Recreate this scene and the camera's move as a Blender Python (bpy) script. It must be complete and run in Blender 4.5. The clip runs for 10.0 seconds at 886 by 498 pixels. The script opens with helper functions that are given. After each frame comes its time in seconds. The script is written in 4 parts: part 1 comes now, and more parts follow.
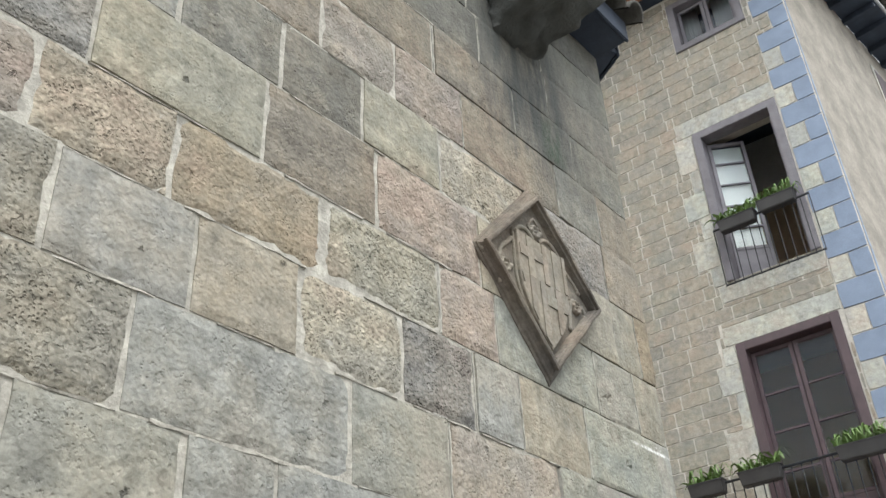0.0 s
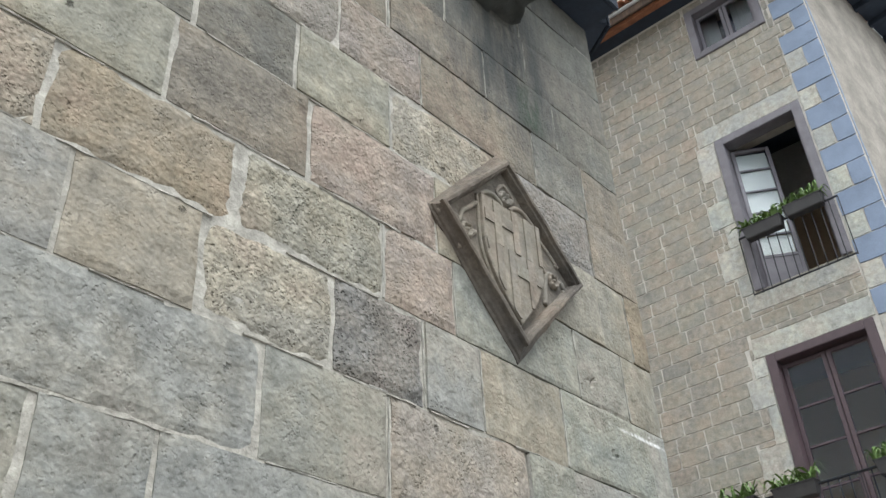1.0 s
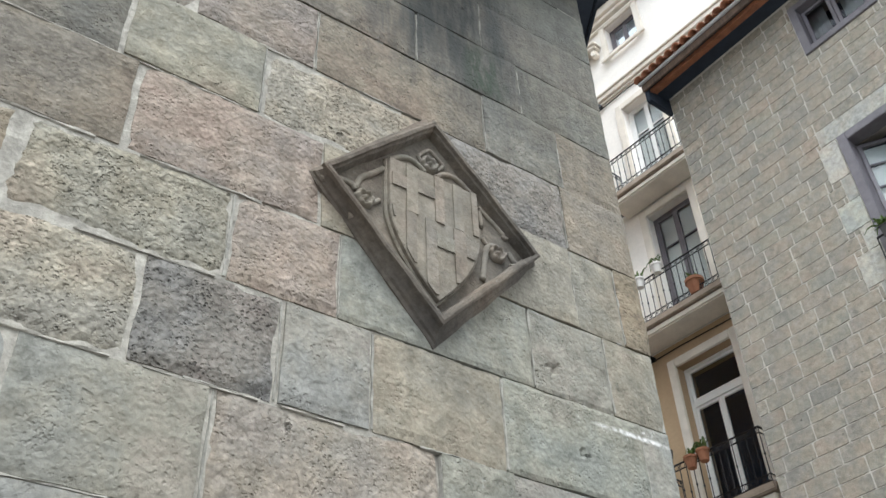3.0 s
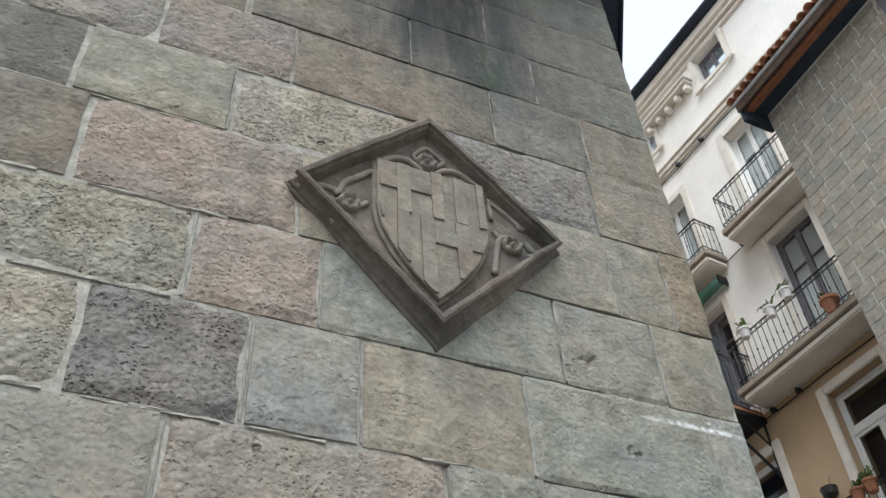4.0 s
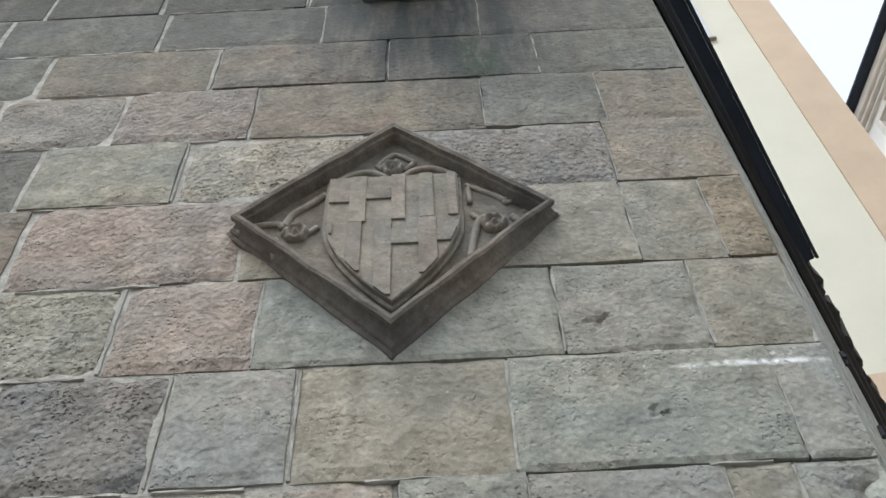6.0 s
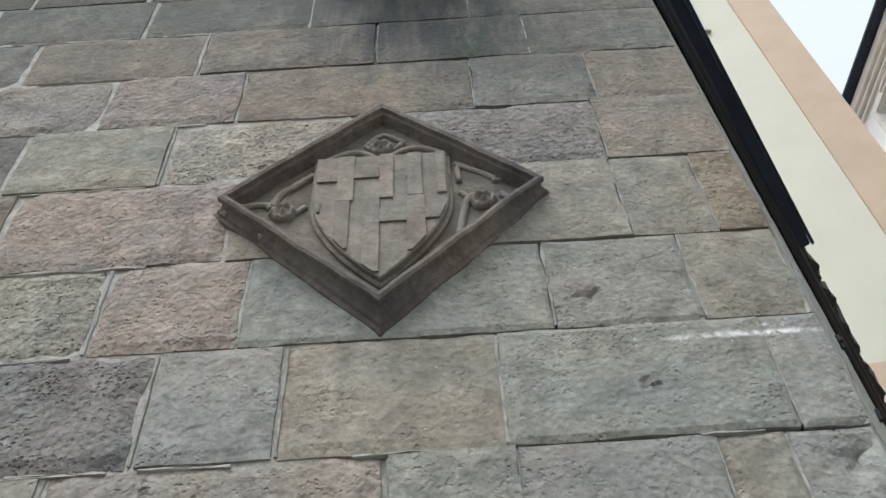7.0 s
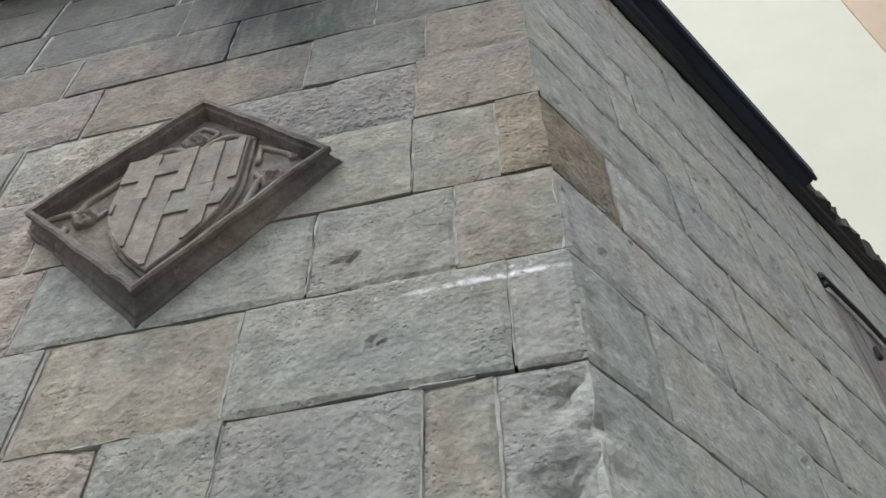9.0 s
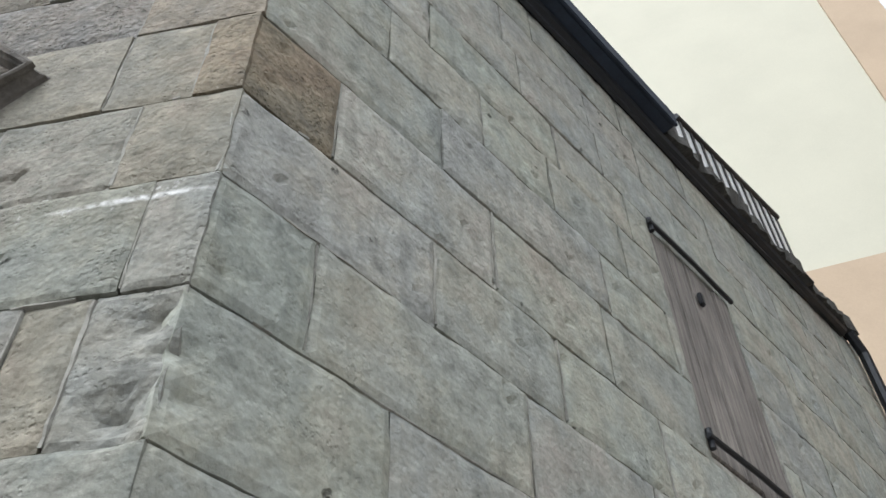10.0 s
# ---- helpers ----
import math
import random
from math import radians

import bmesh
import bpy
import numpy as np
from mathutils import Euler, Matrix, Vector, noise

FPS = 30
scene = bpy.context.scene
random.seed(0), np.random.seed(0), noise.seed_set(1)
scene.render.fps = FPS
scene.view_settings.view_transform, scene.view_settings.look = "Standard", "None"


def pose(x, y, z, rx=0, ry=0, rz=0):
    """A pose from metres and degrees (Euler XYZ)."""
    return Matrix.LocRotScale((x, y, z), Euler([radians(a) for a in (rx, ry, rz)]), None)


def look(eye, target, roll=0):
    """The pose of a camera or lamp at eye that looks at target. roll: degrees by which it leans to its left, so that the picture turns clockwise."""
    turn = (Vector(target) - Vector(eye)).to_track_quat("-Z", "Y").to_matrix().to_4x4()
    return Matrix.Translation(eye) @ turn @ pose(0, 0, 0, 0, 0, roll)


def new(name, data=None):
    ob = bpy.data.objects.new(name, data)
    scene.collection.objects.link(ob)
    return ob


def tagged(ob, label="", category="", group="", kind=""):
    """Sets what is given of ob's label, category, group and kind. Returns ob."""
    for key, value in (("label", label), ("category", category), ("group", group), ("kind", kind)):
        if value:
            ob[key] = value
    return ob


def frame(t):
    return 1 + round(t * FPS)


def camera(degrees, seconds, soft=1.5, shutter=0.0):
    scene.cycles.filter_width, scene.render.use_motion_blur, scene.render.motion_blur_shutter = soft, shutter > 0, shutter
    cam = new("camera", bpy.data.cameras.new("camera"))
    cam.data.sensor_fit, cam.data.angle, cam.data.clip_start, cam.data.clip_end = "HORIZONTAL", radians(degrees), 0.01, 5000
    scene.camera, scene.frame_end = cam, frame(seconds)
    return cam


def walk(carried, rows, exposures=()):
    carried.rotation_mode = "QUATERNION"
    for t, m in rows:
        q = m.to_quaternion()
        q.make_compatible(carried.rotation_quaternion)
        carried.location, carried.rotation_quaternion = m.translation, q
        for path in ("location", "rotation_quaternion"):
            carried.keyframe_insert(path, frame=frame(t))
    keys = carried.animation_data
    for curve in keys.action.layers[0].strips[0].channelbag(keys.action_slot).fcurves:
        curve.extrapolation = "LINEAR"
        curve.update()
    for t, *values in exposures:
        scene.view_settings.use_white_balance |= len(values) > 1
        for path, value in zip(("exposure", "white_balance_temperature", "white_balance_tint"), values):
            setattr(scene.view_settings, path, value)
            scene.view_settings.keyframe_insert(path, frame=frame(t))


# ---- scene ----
cam = camera(50.0, 10.0)
PATH = [
    (0, (1.848, -3.752, 1.643), (0.787, -2.46, 2.741), -3.1),
    (0.5, (1.759, -3.488, 1.657), (0.752, -2.21, 2.82), -1.9),
    (1, (1.762, -3.219, 1.637), (0.674, -2.006, 2.796), -3.1),
    (1.5, (1.811, -2.899, 1.652), (0.659, -1.741, 2.806), -2.8),
    (2, (1.747, -2.664, 1.676), (0.653, -1.559, 2.934), -2.3),
    (2.5, (1.732, -2.445, 1.687), (0.598, -1.407, 2.966), -4.6),
    (3, (1.818, -2.174, 1.701), (0.578, -1.274, 2.987), -2.6),
    (3.2, (1.825, -2.084, 1.696), (0.572, -1.221, 2.994), -3.0),
    (4.3, (1.64, -1.494, 1.714), (0.347, -0.987, 3.153), -4.3),
    (4.5, (1.662, -1.372, 1.722), (0.337, -0.94, 3.157), -3.9),
    (5, (1.555, -1.178, 1.745), (0.261, -0.905, 3.245), -3.4),
    (6.3, (1.4, -0.756, 1.75), (0.181, -0.783, 3.336), -2.6),
    (6.5, (1.382, -0.773, 1.742), (0.186, -0.781, 3.345), -2.9),
    (7, (1.368, -0.774, 1.732), (0.136, -0.765, 3.307), -3.9),
    (7.5, (1.377, -0.651, 1.729), (0.106, -0.738, 3.27), 1.9),
    (8, (1.372, -0.448, 1.74), (0.092, -0.635, 3.266), 4.1),
    (8.5, (1.262, -0.285, 1.743), (0.05, -0.543, 3.313), 2.7),
    (9, (1.159, 0.013, 1.717), (-0.032, -0.255, 3.302), -1.1),
    (9.5, (1.088, 0.312, 1.715), (-0.198, 0.12, 3.234), -3.2),
    (10, (0.961, 0.599, 1.734), (-0.329, 0.366, 3.244), -1.3),
]
walk(cam, [(t, look(eye, target, roll)) for t, eye, target, roll in PATH],
     exposures=[(0, 1.82, 6210, 8), (1.5, 1.59, 5960, 8), (3, 1.66, 5960, 8), (4.5, 1.27, 5910, 8), (5, 1.3, 5910, 8), (6.5, 1.38, 5860, 9), (7.5, 1.12, 5860, 9), (8, 1.36, 5860, 9), (8.5, 1.42, 5860, 9), (9, 1.35, 5860, 9), (9.5, 1.29, 5910, 9), (10, 1.49, 5910, 9)])


# ---- light ----
world = bpy.data.worlds.new("sky")
scene.world = world
world.use_nodes = True
wn = world.node_tree
sky = wn.nodes.new("ShaderNodeTexSky")
sky.sky_type = "NISHITA"
sky.sun_disc = False
sky.sun_elevation = radians(59)
sky.sun_rotation = radians(119)
sky.air_density, sky.dust_density, sky.ozone_density = 1.0, 4.0, 0.6
wn.nodes["Background"].inputs[1].default_value = 0.15
grey_sky = wn.nodes.new("ShaderNodeRGBToBW")
wn.links.new(sky.outputs[0], grey_sky.inputs[0])
# thin even cloud: half the clear sky's light, half a uniform white veil
haze = wn.nodes.new("ShaderNodeMix")
haze.data_type = "RGBA"
haze.inputs[0].default_value = 0.55
wn.links.new(grey_sky.outputs[0], haze.inputs[6])
haze.inputs[7].default_value = (3.55, 3.65, 3.8, 1)
wn.links.new(haze.outputs[2], wn.nodes["Background"].inputs[0])

sun_data = bpy.data.lights.new("sun", "SUN")
sun_data.energy, sun_data.angle, sun_data.color = 0.9, radians(32), (1.0, 0.97, 0.92)
sun = new("sun", sun_data)
sun.matrix_world = look((0, 0, 0), (-0.45, 0.25, -0.86))


# ---- materials ----
def nodes_of(name):
    m = bpy.data.materials.new(name)
    m.use_nodes = True
    return m, m.node_tree, m.node_tree.nodes["Principled BSDF"]


def node(tree, kind, **inputs):
    n = tree.nodes.new(kind)
    for key, value in inputs.items():
        n.inputs[key.replace("_", " ")].default_value = value
    return n


def ramp(tree, source, stops):
    r = tree.nodes.new("ShaderNodeValToRGB")
    e = r.color_ramp.elements
    while len(e) < len(stops):
        e.new(0.5)
    for i, (p, c) in enumerate(stops):
        e[i].position, e[i].color = p, (*c, 1) if len(c) == 3 else c
    tree.links.new(source, r.inputs[0])
    return r.outputs[0]


def mix(tree, fac, a, b, mode="MIX"):
    n = tree.nodes.new("ShaderNodeMix")
    n.data_type, n.blend_type = "RGBA", mode
    for sock, v in ((n.inputs[0], fac), (n.inputs[6], a), (n.inputs[7], b)):
        if isinstance(v, (int, float)):
            sock.default_value = v
        elif isinstance(v, tuple):
            sock.default_value = (*v, 1)
        else:
            tree.links.new(v, sock)
    return n.outputs[2]


def g(v):
    return (v, v, v)


def coords(tree, stretch=(1, 1, 1), vary=True):
    """Object coordinates in metres, shifted from piece to piece."""
    tc = tree.nodes.new("ShaderNodeTexCoord")
    mp = tree.nodes.new("ShaderNodeMapping")
    mp.inputs["Scale"].default_value = stretch
    tree.links.new(tc.outputs["Object"], mp.inputs["Vector"])
    if vary:
        info = tree.nodes.new("ShaderNodeObjectInfo")
        mul = tree.nodes.new("ShaderNodeMath")
        mul.operation = "MULTIPLY"
        mul.inputs[1].default_value = 37.0
        tree.links.new(info.outputs["Random"], mul.inputs[0])
        comb = tree.nodes.new("ShaderNodeCombineXYZ")
        for i in range(3):
            tree.links.new(mul.outputs[0], comb.inputs[i])
        tree.links.new(comb.outputs[0], mp.inputs["Location"])
    return mp.outputs[0]


def noise_tex(tree, vec, scale, detail=4.0, rough=0.6):
    n = node(tree, "ShaderNodeTexNoise", Scale=scale, Detail=detail, Roughness=rough)
    tree.links.new(vec, n.inputs["Vector"])
    return n.outputs[0]


def bump(tree, bsdf, heights):
    """A chain of bumps: (height socket, strength, distance)."""
    last = None
    for h, strength, dist in heights:
        b = node(tree, "ShaderNodeBump", Strength=strength, Distance=dist)
        tree.links.new(h, b.inputs["Height"])
        if last:
            tree.links.new(last, b.inputs["Normal"])
        last = b.outputs[0]
    tree.links.new(last, bsdf.inputs["Normal"])


def water_stain_and_dim_top(t, c):
    """The black and green run of water below the spout on the old wall, and the wall's dim top painted in."""
    tc = t.nodes.new("ShaderNodeTexCoord")
    sep = t.nodes.new("ShaderNodeSeparateXYZ")
    t.links.new(tc.outputs["Object"], sep.inputs[0])
    def span(sock, a, b, c2, d):
        r = t.nodes.new("ShaderNodeValToRGB")
        e = r.color_ramp.elements
        lo, hi = a - 0.5, d + 0.5
        mr = node(t, "ShaderNodeMapRange")
        mr.inputs[1].default_value, mr.inputs[2].default_value = lo, hi
        t.links.new(sock, mr.inputs[0])
        e.new(0.5), e.new(0.6)
        for i, (p, v) in enumerate(((a, 0), (b, 1), (c2, 1), (d, 0))):
            e[i].position, e[i].color = (p - lo) / (hi - lo), (v, v, v, 1)
        t.links.new(mr.outputs[0], r.inputs[0])
        return r.outputs[0]
    m1 = mix(t, 1.0, span(sep.outputs[0], -1.3, -1.05, -0.55, -0.3), span(sep.outputs[2], 4.2, 4.6, 7, 8), "MULTIPLY")
    n = ramp(t, noise_tex(t, coords(t, (7, 7, 1.2), False), 1.7, 6, 0.65), [(0.38, g(0)), (0.58, g(1))])
    m1 = mix(t, 1.0, m1, n, "MULTIPLY")
    m2 = mix(t, 1.0, span(sep.outputs[0], -0.74, -0.68, -0.6, -0.5), span(sep.outputs[2], 4.42, 4.47, 4.62, 4.78), "MULTIPLY")
    n2 = ramp(t, noise_tex(t, coords(t, (5, 5, 1.5), False), 4.0, 6, 0.7), [(0.4, g(0)), (0.55, g(1))])
    # broad uneven darkening below the eave: the dim wall top put into the colour
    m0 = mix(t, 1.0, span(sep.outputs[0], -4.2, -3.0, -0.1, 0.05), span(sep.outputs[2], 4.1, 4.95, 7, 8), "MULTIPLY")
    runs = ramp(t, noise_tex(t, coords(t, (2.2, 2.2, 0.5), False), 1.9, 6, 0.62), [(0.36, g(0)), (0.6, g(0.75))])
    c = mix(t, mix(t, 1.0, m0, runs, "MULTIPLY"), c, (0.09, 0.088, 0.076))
    c = mix(t, m1, c, (0.06, 0.062, 0.057))
    c = mix(t, mix(t, 1.0, m2, n2, "MULTIPLY"), c, (0.055, 0.068, 0.05))
    # a run of white lime beneath a joint near the corner
    n3 = noise_tex(t, coords(t, (1, 1, 1), False), 22, 5, 0.7)
    lime = mix(t, 1.0, span(sep.outputs[0], -0.34, -0.22, -0.08, 0.02), span(sep.outputs[2], 3.122, 3.130, 3.134, 3.143), "MULTIPLY")
    lime = mix(t, 1.0, lime, ramp(t, n3, [(0.38, g(0)), (0.54, g(1))]), "MULTIPLY")
    c = mix(t, lime, c, (0.66, 0.65, 0.62))
    spat = mix(t, 1.0, span(sep.outputs[0], -0.5, -0.3, -0.1, 0.02), span(sep.outputs[2], 3.08, 3.12, 3.18, 3.2), "MULTIPLY")
    spat = mix(t, 1.0, spat, ramp(t, n3, [(0.6, g(0)), (0.68, g(0.7))]), "MULTIPLY")
    return mix(t, spat, c, (0.58, 0.57, 0.54))


def stone(name, base, tint, pits=0.5, rough=0.9, spread=0.12, tool=0.5):
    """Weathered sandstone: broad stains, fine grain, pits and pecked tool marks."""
    m, t, b = nodes_of(name)
    v = coords(t)
    big = noise_tex(t, v, 2.6, 5, 0.62)
    mid = noise_tex(t, v, 16, 6, 0.7)
    fine = noise_tex(t, v, 110, 4, 0.75)
    streak = noise_tex(t, coords(t, (9, 9, 1.3)), 1.6, 4, 0.6)
    dark = tuple(c * 0.62 for c in base)
    light = tuple(min(1, c * 1.3 + 0.02) for c in base)
    c = ramp(t, mid, [(0.3, dark), (0.5, base), (0.72, light)])
    c = mix(t, ramp(t, big, [(0.42, g(0)), (0.68, g(0.75))]), c, tint)
    c = mix(t, ramp(t, streak, [(0.5, g(0)), (0.75, g(0.35))]), c, tuple(x * 0.45 for x in base))
    info = t.nodes.new("ShaderNodeObjectInfo")
    c = mix(t, 1.0, c, ramp(t, info.outputs["Random"], [(0, (1 - spread * 1.3, 1 - spread * 1.2, 1 - spread * 1.1)), (0.3, (1.0, 1 - spread * 0.25, 1 - spread * 0.4)), (0.55, (1 - spread * 0.2, 1.0, 1 - spread * 0.2)), (0.8, (1 + spread * 0.5, 1.0, 1 - spread * 0.2)), (1, (1 + spread, 1 + spread, 1 + spread * 0.9))]), "MULTIPLY")
    # small pits, their shadows put into the colour as well as the bump
    vor = t.nodes.new("ShaderNodeTexVoronoi")
    vor.inputs["Scale"].default_value = 88
    t.links.new(mix(t, 0.012, v, noise_tex(t, v, 40)), vor.inputs["Vector"])
    gate = ramp(t, noise_tex(t, v, 11, 5, 0.65), [(0.56 - 0.1 * pits, g(0)), (0.68 - 0.08 * pits, g(1))])
    hole = mix(t, gate, g(1), ramp(t, vor.outputs["Distance"], [(0.1, g(0)), (0.42, g(1))]))
    c = mix(t, 1.0, c, ramp(t, hole, [(0.0, g(1 - 0.26 * pits)), (0.7, g(1))]), "MULTIPLY")
    # patches of ochre, pink and blue-grey weathering that run on from stone to stone
    w = coords(t, (1, 1, 1), False)
    patch = noise_tex(t, w, 2.3, 6, 0.68)
    c = mix(t, 1.0, c, ramp(t, patch, [(0.3, (0.82, 0.84, 0.86)), (0.44, (0.97, 0.99, 0.98)), (0.54, (1.05, 1.03, 0.96)), (0.66, (1.09, 1.0, 0.94)), (0.78, (0.8, 0.75, 0.7))]), "MULTIPLY")
    grime = noise_tex(t, w, 7.5, 7, 0.72)
    c = mix(t, 1.0, c, ramp(t, grime, [(0.3, g(0.68)), (0.45, g(0.95)), (0.7, g(1.08))]), "MULTIPLY")
    # chipped flakes, their small shadows put into the colour, and white flecks of lime
    flake = ramp(t, noise_tex(t, v, 62, 1.5, 0.45), [(0.3, g(0)), (0.4, g(1))])
    chipped = mix(t, ramp(t, noise_tex(t, v, 5, 5, 0.65), [(0.58 - 0.26 * pits, g(0)), (0.74 - 0.22 * pits, g(1))]), g(1), flake)
    c = mix(t, 1.0, c, ramp(t, chipped, [(0, g(1 - 0.17 * max(0.5, pits))), (1, g(1))]), "MULTIPLY")
    # coarse grain: pale crests and dark hollows, stronger on the rough stones
    grain = noise_tex(t, v, 58, 3, 0.6)
    c = mix(t, 1.0, c, ramp(t, grain, [(0.32, g(1 - 0.28 * pits)), (0.5, g(1.0)), (0.68, g(1 + 0.24 * pits))]), "MULTIPLY")
    fleck = mix(t, 1.0, ramp(t, noise_tex(t, w, 46, 4, 0.7), [(0.66, g(0)), (0.74, g(0.6))]), ramp(t, noise_tex(t, w, 3.1, 4, 0.6), [(0.5, g(0)), (0.64, g(1))]), "MULTIPLY")
    c = mix(t, fleck, c, (0.5, 0.49, 0.45))
    # a few deep holes, the dark inside them put into the colour
    big_hole = t.nodes.new("ShaderNodeTexVoronoi")
    big_hole.inputs["Scale"].default_value = 8.5
    t.links.new(mix(t, 0.05, v, noise_tex(t, v, 60)), big_hole.inputs["Vector"])
    pick = t.nodes.new("ShaderNodeSeparateColor")
    t.links.new(big_hole.outputs["Color"], pick.inputs[0])
    deep = mix(t, ramp(t, pick.outputs[0], [(0.76, g(0)), (0.8, g(1))]), g(1), ramp(t, big_hole.outputs["Distance"], [(0.04, g(0)), (0.1, g(1))]))
    c = mix(t, 1.0, c, ramp(t, deep, [(0, g(0.5)), (1, g(1))]), "MULTIPLY")
    c = mix(t, 1.0, c, (0.86, 0.893, 0.94), "MULTIPLY")
    c = mix(t, 1.0, c, ramp(t, fine, [(0.25, g(0.84)), (0.6, g(1.0)), (0.8, g(1.08))]), "MULTIPLY")
    c = water_stain_and_dim_top(t, c)
    t.links.new(c, b.inputs["Base Color"])
    b.inputs["Roughness"].default_value = rough
    b.inputs["Specular IOR Level"].default_value = 0.25
    peck = t.nodes.new("ShaderNodeTexVoronoi")
    peck.feature = "SMOOTH_F1"
    peck.inputs["Scale"].default_value = 72
    t.links.new(mix(t, 0.006, v, noise_tex(t, v, 25)), peck.inputs["Vector"])
    roll = noise_tex(t, v, 13, 2, 0.5)
    bump(t, b, [(roll, 0.5, 0.016), (grain, 0.15 + 0.35 * pits, 0.006), (peck.outputs["Distance"], tool * 0.75, 0.009), (chipped, min(1, 0.25 + pits * 0.5), 0.006), (hole, min(1, pits * 1.1), 0.008), (deep, 0.8, 0.02), (fine, 0.5, 0.003)])
    return m


def plain(name, base, rough=0.7, metal=0.0, var=0.18, scale=6.0, fine=60.0, relief=0.15, spec=0.4, stretch=(1, 1, 1)):
    """Paint, plaster, iron and the like: a base colour with two scales of wear."""
    m, t, b = nodes_of(name)
    v = coords(t, stretch)
    n1, n2 = noise_tex(t, v, scale, 5, 0.6), noise_tex(t, v, fine, 4, 0.65)
    c = ramp(t, n1, [(0.3, tuple(x * (1 - var) for x in base)), (0.6, base), (0.8, tuple(min(1, x * (1 + var * 0.6)) for x in base))])
    c = mix(t, 1.0, c, ramp(t, n2, [(0.3, g(1 - var * 0.7)), (0.7, g(1.0))]), "MULTIPLY")
    t.links.new(c, b.inputs["Base Color"])
    b.inputs["Roughness"].default_value, b.inputs["Metallic"].default_value = rough, metal
    b.inputs["Specular IOR Level"].default_value = spec
    bump(t, b, [(n1, relief, 0.01), (n2, relief, 0.003)])
    return m


def wood(name, base, relief=0.6):
    """Old bare planks, with grain along z."""
    m, t, b = nodes_of(name)
    v = coords(t, (1, 1, 0.06))
    n1, n2 = noise_tex(t, v, 45, 6, 0.7), noise_tex(t, coords(t), 3, 4, 0.6)
    c = ramp(t, n1, [(0.3, tuple(x * 0.4 for x in base)), (0.5, base), (0.7, tuple(x * 1.5 for x in base))])
    c = mix(t, 1.0, c, ramp(t, n2, [(0.3, g(0.65)), (0.7, g(1.1))]), "MULTIPLY")
    t.links.new(c, b.inputs["Base Color"])
    b.inputs["Roughness"].default_value = 0.85
    bump(t, b, [(n1, relief, 0.006)])
    return m


def glass(name, tint=(0.75, 0.8, 0.82)):
    m, t, b = nodes_of(name)
    b.inputs["Base Color"].default_value = (*tint, 1)
    b.inputs["Roughness"].default_value = 0.03
    b.inputs["Transmission Weight"].default_value = 1.0
    b.inputs["IOR"].default_value = 1.3
    return m


BUFF = stone("stone_buff", (0.295, 0.264, 0.205), (0.25, 0.228, 0.18), 0.45)
GREY = stone("stone_grey", (0.262, 0.252, 0.222), (0.285, 0.27, 0.23), 0.5)
GREEN = stone("stone_green_grey", (0.262, 0.25, 0.21), (0.28, 0.262, 0.216), 0.5, tool=0.5)
PINK = stone("stone_pink", (0.292, 0.24, 0.198), (0.3, 0.262, 0.21), 0.7, tool=0.7)
# aged dark stone, also used to put the wall's dim top into the colour
AGED_DIM_TOP = stone("stone_aged_dim_top", (0.192, 0.176, 0.146), (0.13, 0.122, 0.102), 0.6, tool=0.5)
UMBER = stone("stone_umber", (0.235, 0.198, 0.152), (0.19, 0.165, 0.13), 0.6, tool=0.6)
# side wall's stone, lightened to put that wall's stronger light into the colour
SIDE_GREEN_LIT = stone("stone_side_green_lit", (0.37, 0.358, 0.3), (0.395, 0.37, 0.31), 0.35, tool=0.4, spread=0.08)
SIDE_GREY_LIT = stone("stone_side_grey_lit", (0.365, 0.352, 0.308), (0.4, 0.372, 0.318), 0.38, tool=0.45, spread=0.08)
OCHRE = stone("stone_ochre", (0.33, 0.262, 0.178), (0.29, 0.245, 0.188), 0.7, tool=0.7)
DARK = stone("stone_dark_pitted", (0.205, 0.188, 0.165), (0.232, 0.214, 0.186), 0.9, tool=0.8)
ROUGH = stone("stone_rough_buff", (0.3, 0.264, 0.205), (0.25, 0.222, 0.178), 0.9, tool=0.9)
STAINED = stone("stone_rust_stained", (0.25, 0.208, 0.148), (0.09, 0.08, 0.065), 0.7, tool=0.6)
# dirt of the frame, plus shade of its faces and recess, in one colour
PATINA_AND_SHADE = stone("stone_carved_dark", (0.165, 0.142, 0.113), (0.06, 0.055, 0.048), 0.35, tool=0.25)
CARVED = stone("stone_carved", (0.265, 0.23, 0.185), (0.185, 0.162, 0.132), 0.3, tool=0.2)
SOOT = stone("stone_soot", (0.05, 0.05, 0.048), (0.035, 0.037, 0.036), 0.5, tool=0.5)
MORTAR = plain("mortar", (0.43, 0.405, 0.345), 0.95, var=0.45, scale=16, relief=1.0)
FILLET = plain("old_fillet_mortar", (0.345, 0.33, 0.285), 0.95, var=0.4, scale=14, relief=0.7)
MORTAR_PALE = plain("mortar_pale", (0.55, 0.515, 0.455), 0.95, var=0.3, scale=5, relief=0.3)
SMALL = stone("small_ashlar", (0.318, 0.284, 0.234), (0.282, 0.256, 0.215), 0.2, tool=0.15, spread=0.09)
SURROUND = stone("pale_surround", (0.45, 0.43, 0.38), (0.4, 0.38, 0.34), 0.2, tool=0.15)
QUOIN = plain("blue_grey_painted_quoin", (0.19, 0.235, 0.315), 0.85, var=0.18, scale=4, relief=0.2)
ROUGHCAST = plain("old_roughcast", (0.29, 0.262, 0.22), 0.95, var=0.4, scale=2.2, fine=25, relief=0.9)
